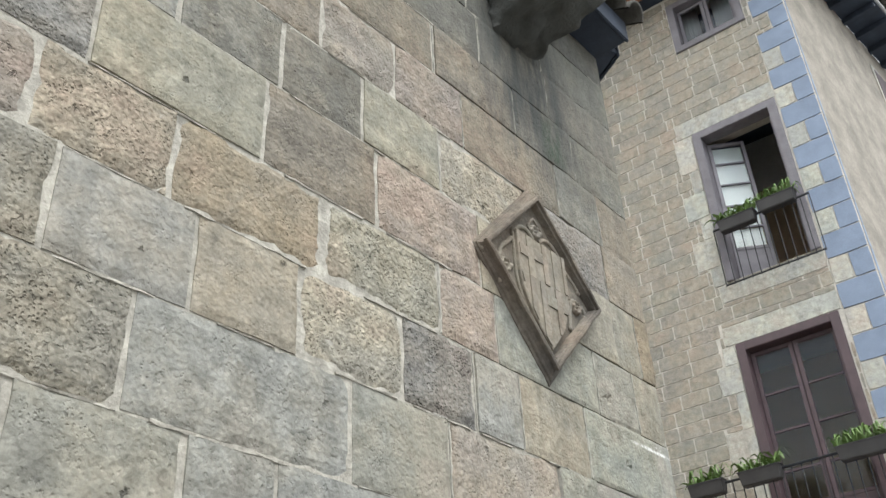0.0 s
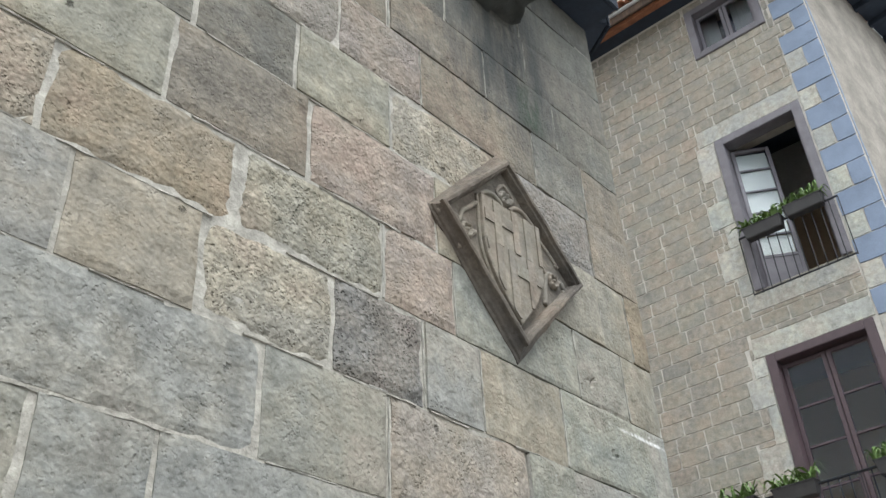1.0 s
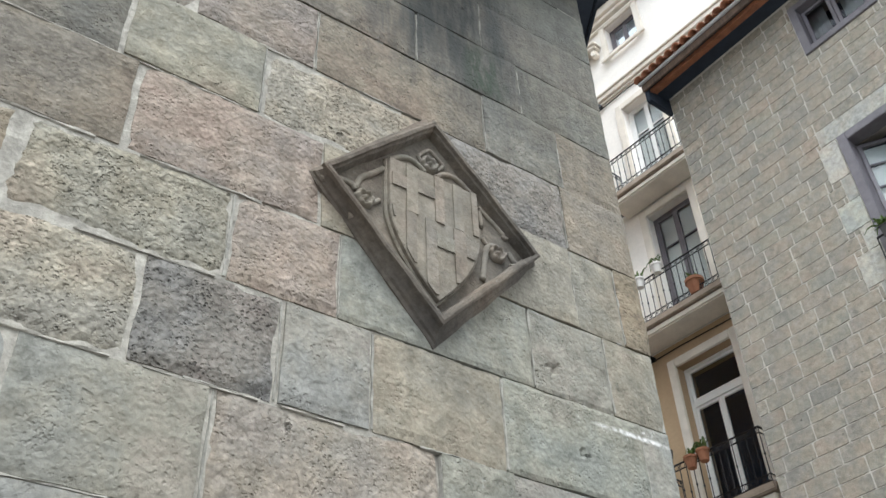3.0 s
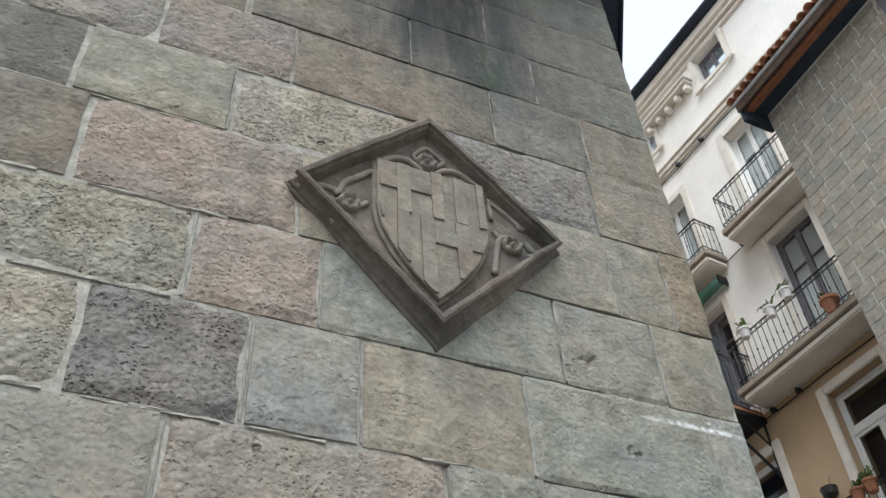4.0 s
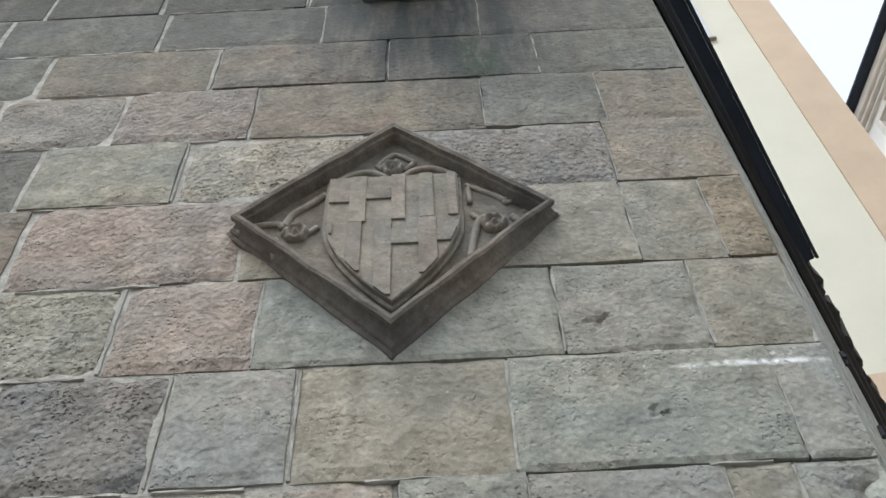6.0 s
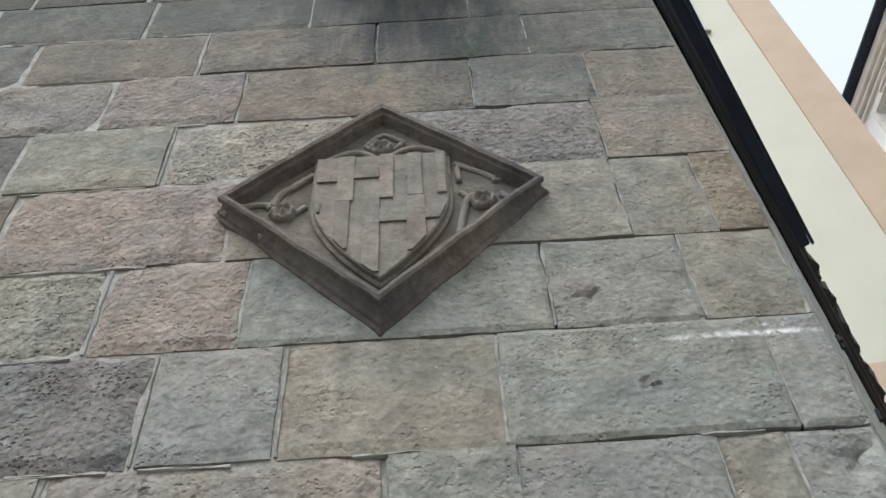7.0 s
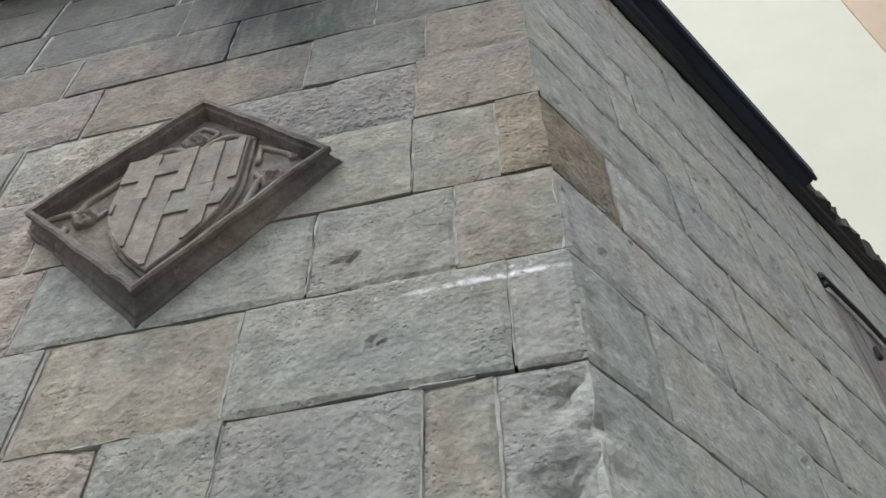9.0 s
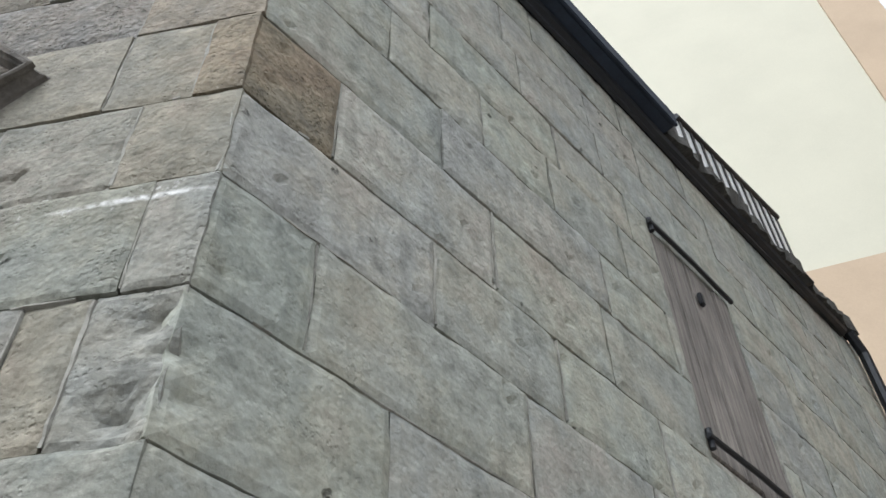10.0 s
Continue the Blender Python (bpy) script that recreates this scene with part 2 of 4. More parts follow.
CREAM = plain("cream_paint", (0.5, 0.472, 0.37), 0.8, var=0.06, scale=1.2, relief=0.08)
PEACH = plain("peach_paint", (0.445, 0.338, 0.232), 0.85, var=0.1, scale=1.5, relief=0.12)
STUCCO = plain("pale_stucco", (0.87, 0.84, 0.78), 0.85, var=0.12, scale=0.9, fine=20, relief=0.15)
STUCCO_LOW = plain("ochre_stucco", (0.5, 0.37, 0.23), 0.85, var=0.15, scale=0.9, fine=20, relief=0.15)
MOULD = plain("stucco_moulding", (0.76, 0.71, 0.62), 0.8, var=0.15, scale=3, relief=0.1)
BALCONY_STONE = plain("balcony_slab", (0.4, 0.33, 0.26), 0.85, var=0.3, scale=4, relief=0.25)
FRAME_PAINT = plain("plum_brown_paint", (0.075, 0.05, 0.055), 0.5, var=0.25, scale=6, relief=0.1)
FRAME_BLUE = plain("weathered_grey_paint", (0.16, 0.15, 0.165), 0.6, var=0.25, scale=6, relief=0.1)
FRAME_WHITE = plain("white_paint", (0.78, 0.78, 0.76), 0.45, var=0.06, relief=0.05)
IRON = plain("black_iron", (0.016, 0.017, 0.02), 0.5, metal=0.3, var=0.3, scale=20, relief=0.2)
# dark board with the blue lens veil put into its colour
SOFFIT = plain("dark_soffit_board_veiled", (0.026, 0.036, 0.055), 0.8, var=0.4, scale=4, relief=0.3)
TILE = plain("clay_tile", (0.36, 0.15, 0.08), 0.85, var=0.4, scale=7, relief=0.4)
TILE_OLD = plain("mossy_tile", (0.075, 0.07, 0.06), 0.95, var=0.5, scale=12, relief=0.7)
RAFTER = wood("dark_rafter", (0.09, 0.058, 0.04))
PLANK = wood("grey_old_plank", (0.215, 0.19, 0.165), 0.9)
# unlit room and blue lens veil put into the plaster's colour
DARK_ROOM = plain("room_dimness_and_veil", (0.075, 0.095, 0.14), 0.9, relief=0.05)
GLASS = glass("window_glass")
# real curtains, and sheets that stand in for reflections in the panes
CURTAIN_REFLECTION = plain("white_curtain_and_reflection", (0.75, 0.74, 0.7), 0.9, var=0.1, scale=3, stretch=(12, 12, 0.4), relief=0.4)
LEAF = plain("fern_leaf", (0.12, 0.2, 0.045), 0.6, var=0.4, scale=14, relief=0.1)
PLANTER = plain("dark_planter", (0.035, 0.033, 0.032), 0.6, var=0.3)
POT_WHITE = plain("white_pot", (0.75, 0.74, 0.7), 0.5, var=0.08)
POT_CLAY = plain("terracotta_pot", (0.38, 0.17, 0.09), 0.8, var=0.2)
AWNING = plain("green_canvas", (0.09, 0.2, 0.15), 0.85, var=0.2, stretch=(1, 1, 8))
SHEET = plain("grey_sheet", (0.42, 0.42, 0.42), 0.6, var=0.15)
PAVING = plain("stone_paving", (0.34, 0.33, 0.315), 0.85, var=0.3, scale=1.5, relief=0.4)
LIME = plain("white_lime_stain", (0.72, 0.7, 0.66), 0.95, var=0.3, scale=30, relief=0.3)


# ---- helpers for meshes ----
def mesh_of(bm, name, material, smooth=False):
    me = bpy.data.meshes.new(name)
    bmesh.ops.recalc_face_normals(bm, faces=bm.faces)
    bm.to_mesh(me)
    bm.free()
    me.materials.append(material)
    if smooth:
        me.shade_smooth()
    return me


def part(name, bm, material, parent=None, label="", smooth=False):
    ob = new(name, mesh_of(bm, name, material, smooth))
    ob.parent = parent
    if label:
        ob["label"] = label
    return ob


def empty(name, m, label="", category="", group="", kind=""):
    ob = new(name)
    ob.empty_display_size = 0.2
    ob.matrix_world = m
    return tagged(ob, label, category, group, kind)


def box(bm, x0, x1, y0, y1, z0, z1, bevel=0.0):
    r = bmesh.ops.create_cube(bm, size=1)
    for v in r["verts"]:
        v.co = Vector(((x0 + x1) / 2 + v.co.x * (x1 - x0), (y0 + y1) / 2 + v.co.y * (y1 - y0), (z0 + z1) / 2 + v.co.z * (z1 - z0)))
    if bevel:
        edges = list({e for v in r["verts"] for e in v.link_edges})
        bmesh.ops.bevel(bm, geom=edges, offset=bevel, segments=2, affect="EDGES")
    return bm


def boxed(*a, **k):
    return box(bmesh.new(), *a, **k)


def tube(bm, points, radius, sides=6, closed_ends=True):
    """A round bar along points; radius may be one number or one for each point."""
    pts = [Vector(p) for p in points]
    rr = radius if isinstance(radius, (list, tuple)) else [radius] * len(pts)
    rings = []
    side = None
    for i, p in enumerate(pts):
        d = (pts[min(i + 1, len(pts) - 1)] - pts[max(i - 1, 0)]).normalized()
        if side is None:
            side = d.orthogonal().normalized()
        side = (side - d * side.dot(d)).normalized()
        up = d.cross(side)
        rings.append([bm.verts.new(p + (side * math.cos(a) + up * math.sin(a)) * rr[i]) for a in [2 * math.pi * k / sides for k in range(sides)]])
    for a, b in zip(rings, rings[1:]):
        for k in range(sides):
            bm.faces.new((a[k], a[(k + 1) % sides], b[(k + 1) % sides], b[k]))
    if closed_ends:
        bm.faces.new(rings[0][::-1])
        bm.faces.new(rings[-1])
    return bm


def prism(bm, outline, y0, y1, inset=0.0):
    """An outline in x and z, from the back y1 to the front y0, with a chamfer of that inset at the front."""
    n = len(outline)
    c = Vector((sum(p[0] for p in outline) / n, sum(p[1] for p in outline) / n))
    def ring(y, shrink):
        out = []
        for p in outline:
            q = Vector(p)
            d = q - c
            q = c + d * (1 - shrink / max(d.length, 1e-6))
            out.append(bm.verts.new((q.x, y, q.y)))
        return out
    rings = [ring(y1, 0)] + ([ring(y0 + inset * 0.7, 0), ring(y0, inset)] if inset else [ring(y0, 0)])
    for a, b in zip(rings, rings[1:]):
        for k in range(n):
            bm.faces.new((a[k], a[(k + 1) % n], b[(k + 1) % n], b[k]))
    bm.faces.new(rings[-1])
    bm.faces.new(rings[0][::-1])
    return bm


def facade(x, y, angle):
    """A frame on a wall's face: x to the right as one stands before it, y into the wall, z up."""
    return pose(x, y, 0, 0, 0, angle)


def wall_sheet(bm, x0, x1, z0, z1, y0, y1, holes=()):
    """A wall with thickness from y0 to y1 and openings (x0, x1, z0, z1) through it."""
    xs = sorted({x0, x1, *[h[i] for h in holes for i in (0, 1)]})
    zs = sorted({z0, z1, *[h[i] for h in holes for i in (2, 3)]})
    solid = {}
    for i in range(len(xs) - 1):
        for k in range(len(zs) - 1):
            cx, cz = (xs[i] + xs[i + 1]) / 2, (zs[k] + zs[k + 1]) / 2
            solid[i, k] = not any(h[0] < cx < h[1] and h[2] < cz < h[3] for h in holes)
    vs = {}
    def v(i, k, y):
        if (i, k, y) not in vs:
            vs[i, k, y] = bm.verts.new((xs[i], y, zs[k]))
        return vs[i, k, y]
    for (i, k), s in solid.items():
        if not s:
            continue
        q = [(i, k), (i + 1, k), (i + 1, k + 1), (i, k + 1)]
        bm.faces.new([v(*c, y0) for c in q])
        bm.faces.new([v(*c, y1) for c in q[::-1]])
        for (a, b), nb in zip(zip(q, q[1:] + q[:1]), ((i, k - 1), (i + 1, k), (i, k + 1), (i - 1, k))):
            if not solid.get(nb, False):
                bm.faces.new((v(*a, y0), v(*b, y0), v(*b, y1), v(*a, y1)))
    return bm


A = facade(0, 0, 90)
B = facade(0, 0, 149.5)
G = facade(-4.64, 7.40, 3.0)
S = G @ pose(4.17, 0, 0, 0, 0, 83)
P = facade(-5.449, 5.017, 82)
K = facade(-7.74, 9.45, 6)
B_RISE = 0.045

# ---- ground ----
bm = bmesh.new()
bmesh.ops.create_grid(bm, x_segments=4, y_segments=4, size=600)
tagged(part("ground", bm, PAVING), "grey stone paving of a narrow old street", "ground", kind="structure")

# ---- the old stone house: two walls meeting at an obtuse corner ----
COURSES = [0, 0.32, 0.64, 0.96, 1.28, 1.6, 1.92, 2.24, 2.56, 2.88, 3.187, 3.485, 3.82, 4.13, 4.44, 4.735, 5.04, 5.35, 5.66, 5.97]
HATCH = (1.96, 2.6, 3.53, 4.68)
TOP_A, EAVE_B, EAVE_RISE = 5.6, 5.62, 0.09

bm = box(bmesh.new(), -7.5, -1.0, 0.0035, 0.45, 0, TOP_A)
box(bm, -1.0, -0.13, 0.012, 0.45, 0, TOP_A)
box(bm, -0.13, -0.03, 0.06, 0.45, 0, TOP_A)
wall_a = tagged(part("wall_east", bm, MORTAR), "old ashlar wall of weathered sandstone blocks in pale mortar", "wall", kind="structure")
wall_a.matrix_world = A
bm = wall_sheet(bmesh.new(), 0.13, 4.85, 0, EAVE_B, 0.014, 0.45, [HATCH])
for v in bm.verts:
    if v.co.z > EAVE_B - 0.01:
        v.co.z += EAVE_RISE * v.co.x
    elif v.co.z > 0.1:
        v.co.z += B_RISE * v.co.x
wall_b = tagged(part("wall_north", bm, MORTAR), "grey-green ashlar side wall of large worn blocks", "wall", kind="structure")
wall_b.matrix_world = B

# ---- houses round about ----
def setting(name, m, bm, material, label, category="wall"):
    ob = tagged(part(name, bm, material), label, category, kind="structure")
    ob.matrix_world = m
    return ob


# added wall across the street, unseen behind the walk, kept low for sky light
setting("wall_street", facade(7.5, -14, 90), boxed(0, 17, -4, -0.01, 0, 4.5), ROUGHCAST, "plain rendered wall added across the street, out of sight")

# -- the house of small squared stones --
G_WIN = (2.30, 3.62, 8.30, 10.94)
G_LOW = (2.20, 3.58, 4.62, 7.36)
G_TOP = (2.38, 3.56, 12.62, 13.70)
wall_g = setting("wall_small_stone", G, wall_sheet(bmesh.new(), 0, 4.17, 0, 13.9, 0.004, 0.5, [G_WIN, G_LOW, G_TOP]), MORTAR_PALE, "house wall of small squared brown stones with pale joints")
setting("wall_roughcast", S, boxed(0.02, 9, 0.0, 0.5, 0, 14.4), ROUGHCAST, "side wall of patchy beige roughcast")
setting("wall_alley", G, boxed(0, 0.4, 0.5, 7, 0, 13.6), ROUGHCAST, "plain rendered side wall on the alley")
setting("room_back", G, boxed(0.4, 4.1, 3.2, 3.3, 3.5, 13.9), DARK_ROOM, "plastered back wall of the rooms, dimness put into its colour")
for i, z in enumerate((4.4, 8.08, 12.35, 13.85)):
    setting("room_floor_%d" % (i + 1), G, boxed(0.4, 4.1, 0.5, 3.2, z - 0.1, z), DARK_ROOM, "floor inside the house, dimness put into its colour", "floor")


def window_frame(parent, x0, x1, z0, z1, w, y0, y1, material, bottom=True, name="window_frame"):
    """Four members of a frame, butted, inside the opening."""
    part(name, boxed(x0, x0 + w, y0, y1, z0, z1, bevel=0.008), material, parent)
    part(name, boxed(x1 - w, x1, y0, y1, z0, z1, bevel=0.008), material, parent)
    part(name, boxed(x0 + w, x1 - w, y0, y1, z1 - w, z1, bevel=0.008), material, parent)
    if bottom:
        part(name, boxed(x0 + w, x1 - w, y0, y1, z0, z0 + w, bevel=0.008), material, parent)


def leaf(parent, x0, x1, z0, z1, y, bars, material, swing=0.0, panel=0.0, name="casement", sky_sheet=False):
    """A glazed leaf hung at x0, with glazing bars at those shares of its height; panel: the share that is boarded below."""
    pivot = Matrix.Translation((x0, y, 0)) @ Matrix.Rotation(radians(swing), 4, "Z")
    w, s = x1 - x0, 0.055
    bm = bmesh.new()
    for b in ((0, s, z0, z1), (w - s, w, z0, z1), (s, w - s, z1 - s, z1), (s, w - s, z0, z0 + s * 1.6)):
        box(bm, b[0], b[1], 0, 0.045, b[2], b[3], bevel=0.006)
    ob = part(name, bm, material, parent)
    ob.matrix_local = pivot
    low = z0 + s * 1.6
    if panel:
        top = z0 + (z1 - z0) * panel
        part("panel", boxed(s, w - s, 0.012, 0.032, low, top), material, ob)
        part("glazing_bar", boxed(s, w - s, 0.004, 0.04, top, top + 0.05, bevel=0.005), material, ob)
        low = top + 0.05
    for k in bars:
        z = z0 + (z1 - z0) * k
        part("glazing_bar", boxed(s, w - s, 0.008, 0.038, z - 0.016, z + 0.016, bevel=0.005), material, ob)
    edges = [low] + [z0 + (z1 - z0) * k for k in bars] + [z1 - s]
    for a, b in zip(edges, edges[1:]):
        pane = part("pane", boxed(s, w - s, 0.021, 0.025, a + 0.016, b - 0.016), GLASS, ob)
        pane.visible_shadow = False
        # white sheet behind each pane stands in for the bright reflection in it
        if sky_sheet:
            part("curtain", boxed(s + 0.01, w - s - 0.01, 0.05, 0.056, a + 0.02, b - 0.02), CURTAIN_REFLECTION, ob, "white sheet behind the glass in place of its bright reflection")
    return ob


# middle window, standing open
window_1 = empty("window_1", G, "tall open window with a plum-brown painted frame", "window", kind="structure")
window_frame(window_1, *G_WIN, 0.13, -0.03, 0.2, FRAME_BLUE, bottom=False)
leaf(window_1, G_WIN[0] + 0.14, G_WIN[0] + 0.69, 8.36, 10.78, 0.16, (0.36, 0.52, 0.68, 0.84), FRAME_BLUE, swing=30, panel=0.2, sky_sheet=True)
leaf(window_1, G_WIN[1] - 0.14, G_WIN[1] + 0.41, 8.36, 10.78, 0.16, (0.36, 0.52, 0.68, 0.84), FRAME_BLUE, swing=97, panel=0.2)
# lower window, closed
window_2 = empty("window_2", G, "tall closed window, dark brown frame, two glazed leaves", "window", kind="structure")
window_frame(window_2, *G_LOW, 0.12, -0.03, 0.2, FRAME_PAINT, bottom=False)
leaf(window_2, 2.325, 2.885, 4.66, 7.23, 0.12, (0.36, 0.56, 0.76), FRAME_PAINT, panel=0.18)
leaf(window_2, 2.895, 3.455, 4.66, 7.23, 0.12, (0.36, 0.56, 0.76), FRAME_PAINT, panel=0.18)
# small window under the eave
window_3 = empty("window_3", G, "small closed window under the eave with white curtains", "window", kind="structure")
window_frame(window_3, *G_TOP, 0.12, -0.03, 0.2, FRAME_BLUE)
leaf(window_3, 2.51, 2.965, 12.75, 13.57, 0.1, (), FRAME_BLUE)
leaf(window_3, 2.975, 3.43, 12.75, 13.57, 0.1, (), FRAME_BLUE)


def curtain(x0, x1, z0, z1, y, m, label):
    bm = bmesh.new()
    n = 40
    cols = []
    for i in range(n + 1):
        x = x0 + (x1 - x0) * i / n
        d = 0.02 * math.sin(i * 1.9) + 0.008 * math.sin(i * 0.7)
        cols.append((bm.verts.new((x, y + d, z0)), bm.verts.new((x, y + d, z1))))
    for a, b in zip(cols, cols[1:]):
        bm.faces.new((a[0], b[0], b[1], a[1]))
    bmesh.ops.solidify(bm, geom=bm.faces[:], thickness=0.004)
    ob = tagged(part("curtain", bm, CURTAIN_REFLECTION, smooth=True), label, "curtain")
    ob.matrix_world = m


curtain(2.52, 2.80, 12.78, 13.6, 0.24, G, "white net curtain drawn aside behind the glass")
curtain(3.05, 3.42, 12.78, 13.6, 0.24, G, "white net curtain drawn aside behind the glass")


# -- rails with planters --
def bar_mesh(h, r=0.008):
    return mesh_of(tube(bmesh.new(), [(0, 0, 0), (0, 0, h)], r, 6), "bar", IRON)


def railing(m, x0, x1, z0, z1, y, label, back=None, step=0.115, knobs=False, curls=False):
    """An iron rail before a window; back: the y at which it returns to the wall on both sides."""
    r = empty("railing", m, label, "railing")
    runs = [((x0, y), (x1, y))]
    if back is not None:
        runs += [((x0, y), (x0, back)), ((x1, y), (x1, back))]
    me = bar_mesh(z1 - z0)
    knob = mesh_of(tube(bmesh.new(), [(0, 0, -0.02), (0, 0, -0.01), (0, 0, 0.01), (0, 0, 0.02)], [0.008, 0.018, 0.018, 0.008], 6), "knob", IRON)
    ring = bmesh.new()
    tube(ring, [(0.042 * math.cos(a), 0, 0.042 * math.sin(a)) for a in [i * math.pi / 5 for i in range(11)]], 0.006, 5, False)
    ring = mesh_of(ring, "curl", IRON)
    for i, (p, q) in enumerate(runs):
        d = Vector((q[0] - p[0], q[1] - p[1]))
        n = max(2, round(d.length / step))
        for z, w in ((z1, 0.016), (z0 + 0.02, 0.012), *([(z1 - 0.1, 0.009), (z0 + 0.13, 0.009)] if curls else [])):
            part("rail", tube(bmesh.new(), [(*p, z), (*q, z)], w, 6), IRON, r)
        for k in range(n + 1):
            if i and k == 0:
                continue
            c = Vector(p) + d * k / n
            b = new("bar", me)
            b.parent, b.location = r, (c.x, c.y, z0)
            if knobs:
                b2 = new("knob", knob)
                b2.parent, b2.location = r, (c.x, c.y, z0 + (z1 - z0) * (0.5 if k % 2 else 0.42))
            if curls and k < n:
                for z in (z1 - 0.05, z0 + 0.075):
                    o = new("curl", ring)
                    o.parent, o.location = r, (c.x + d.x / n / 2, c.y + d.y / n / 2, z)
                    o.rotation_euler = (0, 0, math.atan2(d.y, d.x))
    return r


def fern(m, length, seed, label="green fern hanging over the planter's rim"):
    """A low mass of arching fronds, each with small leaflets."""
    rnd = random.Random(seed)
    bm = bmesh.new()
    for _ in range(int(length * 110)):
        x, a, reach = rnd.uniform(0, length), rnd.uniform(0, 6.28), rnd.uniform(0.08, 0.24)
        rise = rnd.uniform(0.05, 0.2)
        last = None
        for k in range(5):
            s = k / 4
            c = Vector((x + math.cos(a) * reach * s, math.sin(a) * reach * 0.7 * s, 0.02 + rise * math.sin(s * 2.6) - 0.05 * s * s))
            w = 0.02 * (1 - s) + 0.003
            side = Vector((-math.sin(a), math.cos(a), 0.25)) * w
            pair = (bm.verts.new(c - side), bm.verts.new(c + side))
            if last:
                bm.faces.new((last[0], pair[0], pair[1], last[1]))
            last = pair
    ob = tagged(part("fern", bm, LEAF), label, "plant", "ferns on the balconies")
    ob.matrix_world = m


def planter(m, length, seed):
    bm = boxed(0, length, -0.08, 0.08, -0.17, 0, bevel=0.012)
    for v in bm.verts:
        if v.co.z < -0.1:
            v.co.x = length / 2 + (v.co.x - length / 2) * 0.93
            v.co.y *= 0.8
    ob = empty("planter", m, "dark plastic planter box hooked on the iron rail", "planter", "planters on the rails")
    part("trough", bm, PLANTER, ob)
    part("rim", boxed(-0.008, length + 0.008, -0.088, 0.088, -0.012, 0.006, bevel=0.004), PLANTER, ob)
    fern(m @ pose(0, 0, 0.0), length, seed)


railing(G, 2.32, 3.70, 8.16, 9.08, -0.14, "black iron rail across an open window", step=0.12)
railing(G, 1.42, 3.98, 4.55, 5.46, -0.42, "black iron balcony rail with planters", back=-0.01, step=0.12)
tagged(setting("balcony_slab", G, boxed(1.38, 4.02, -0.46, 0.0, 4.43, 4.55, bevel=0.02), BALCONY_STONE, "thin stone balcony slab", "balcony"), kind="structure")
planter(G @ pose(2.42, -0.16, 9.14), 0.54, 1)
planter(G @ pose(3.02, -0.17, 9.2), 0.52, 2)
planter(G @ pose(1.36, -0.44, 5.50), 0.46, 3)
planter(G @ pose(2.02, -0.44, 5.50), 0.52, 4)
planter(G @ pose(3.2, -0.44, 5.50), 0.6, 5)

# -- eave of that house: boards, rafter ends, clay tiles --
eave_g = empty("eave_1", G, "projecting clay-tile eave with dark boards", "eave", kind="structure")
part("soffit", boxed(-0.12, 4.75, -0.5, 0.48, 13.9, 13.94), SOFFIT, eave_g)
part("fascia", boxed(-0.12, 4.75, -0.54, -0.502, 13.82, 13.98, bevel=0.01), RAFTER, eave_g)
part("gutter", tube(bmesh.new(), [(-0.14, -0.56, 14.0), (4.76, -0.56, 14.0)], 0.035, 8), SHEET, eave_g)
bm = boxed(-0.12, -0.04, -0.5, 0.1, 13.6, 13.9, bevel=0.02)
part("bracket", bm, SOFFIT, eave_g)


def tile_mesh(length, r=0.085):
    bm = bmesh.new()
    rings = []
    for y, k in ((0, 1.0), (length, 0.82)):
        rings.append([[bm.verts.new((math.cos(a) * rr * k, y, math.sin(a) * rr * k)) for a in [math.pi * i / 7 for i in range(8)]] for rr in (r, r - 0.016)])
    for q in (0, 1):
        for i in range(7):
            bm.faces.new((rings[0][q][i], rings[0][q][i + 1], rings[1][q][i + 1], rings[1][q][i]))
    for e in (0, 1):
        for i in range(7):
            bm.faces.new((rings[e][0][i], rings[e][0][i + 1], rings[e][1][i + 1], rings[e][1][i]))
    return bm


def tile_row(parent, x0, x1, y, z, material, slope=22, length=0.45, jitter=0.0, rows=2, seed=1):
    rnd = random.Random(seed)
    me = mesh_of(tile_mesh(length), "tile", material, True)
    n = int((x1 - x0) / 0.17)
    for r in range(rows):
        for i in range(n + 1):
            o = new("tile", me)
            o.parent = parent
            o.matrix_local = pose(x0 + i * (x1 - x0) / n + rnd.uniform(-1, 1) * jitter * 0.2, y + r * 0.34 * math.cos(radians(slope)) + rnd.uniform(-1, 1) * jitter, z + r * 0.34 * math.sin(radians(slope)) + rnd.uniform(-0.3, 0.3) * jitter, slope + rnd.uniform(-60, 60) * jitter, 0, rnd.uniform(-80, 80) * jitter)


tile_row(eave_g, -0.08, 4.7, -0.66, 14.0, TILE, jitter=0.015)
part("roof_deck", boxed(-0.12, 4.75, -0.45, 5, 14.0, 14.06), TILE, eave_g).matrix_local = Matrix.Translation((0, 0, 14.0)) @ Matrix.Rotation(radians(22), 4, "X") @ Matrix.Translation((0, 0, -14.0))
eave_s = empty("eave_2", S, "dark wooden eave with rafter ends and a thin gutter", "eave", kind="structure")
part("soffit", boxed(-0.1, 9, -0.62, -0.003, 14.4, 14.44), SOFFIT, eave_s)
for i in range(16):
    part("rafter_end", boxed(0.3 + i * 0.55, 0.39 + i * 0.55, -0.6, -0.003, 14.28, 14.4, bevel=0.008), SOFFIT, eave_s)
part("gutter", tube(bmesh.new(), [(-0.1, -0.64, 14.46), (9, -0.64, 14.46)], 0.03, 8), SHEET, eave_s)
tile_row(eave_s, 0.1, 8.9, -0.7, 14.52, TILE_OLD, jitter=0.03, rows=1, seed=4)
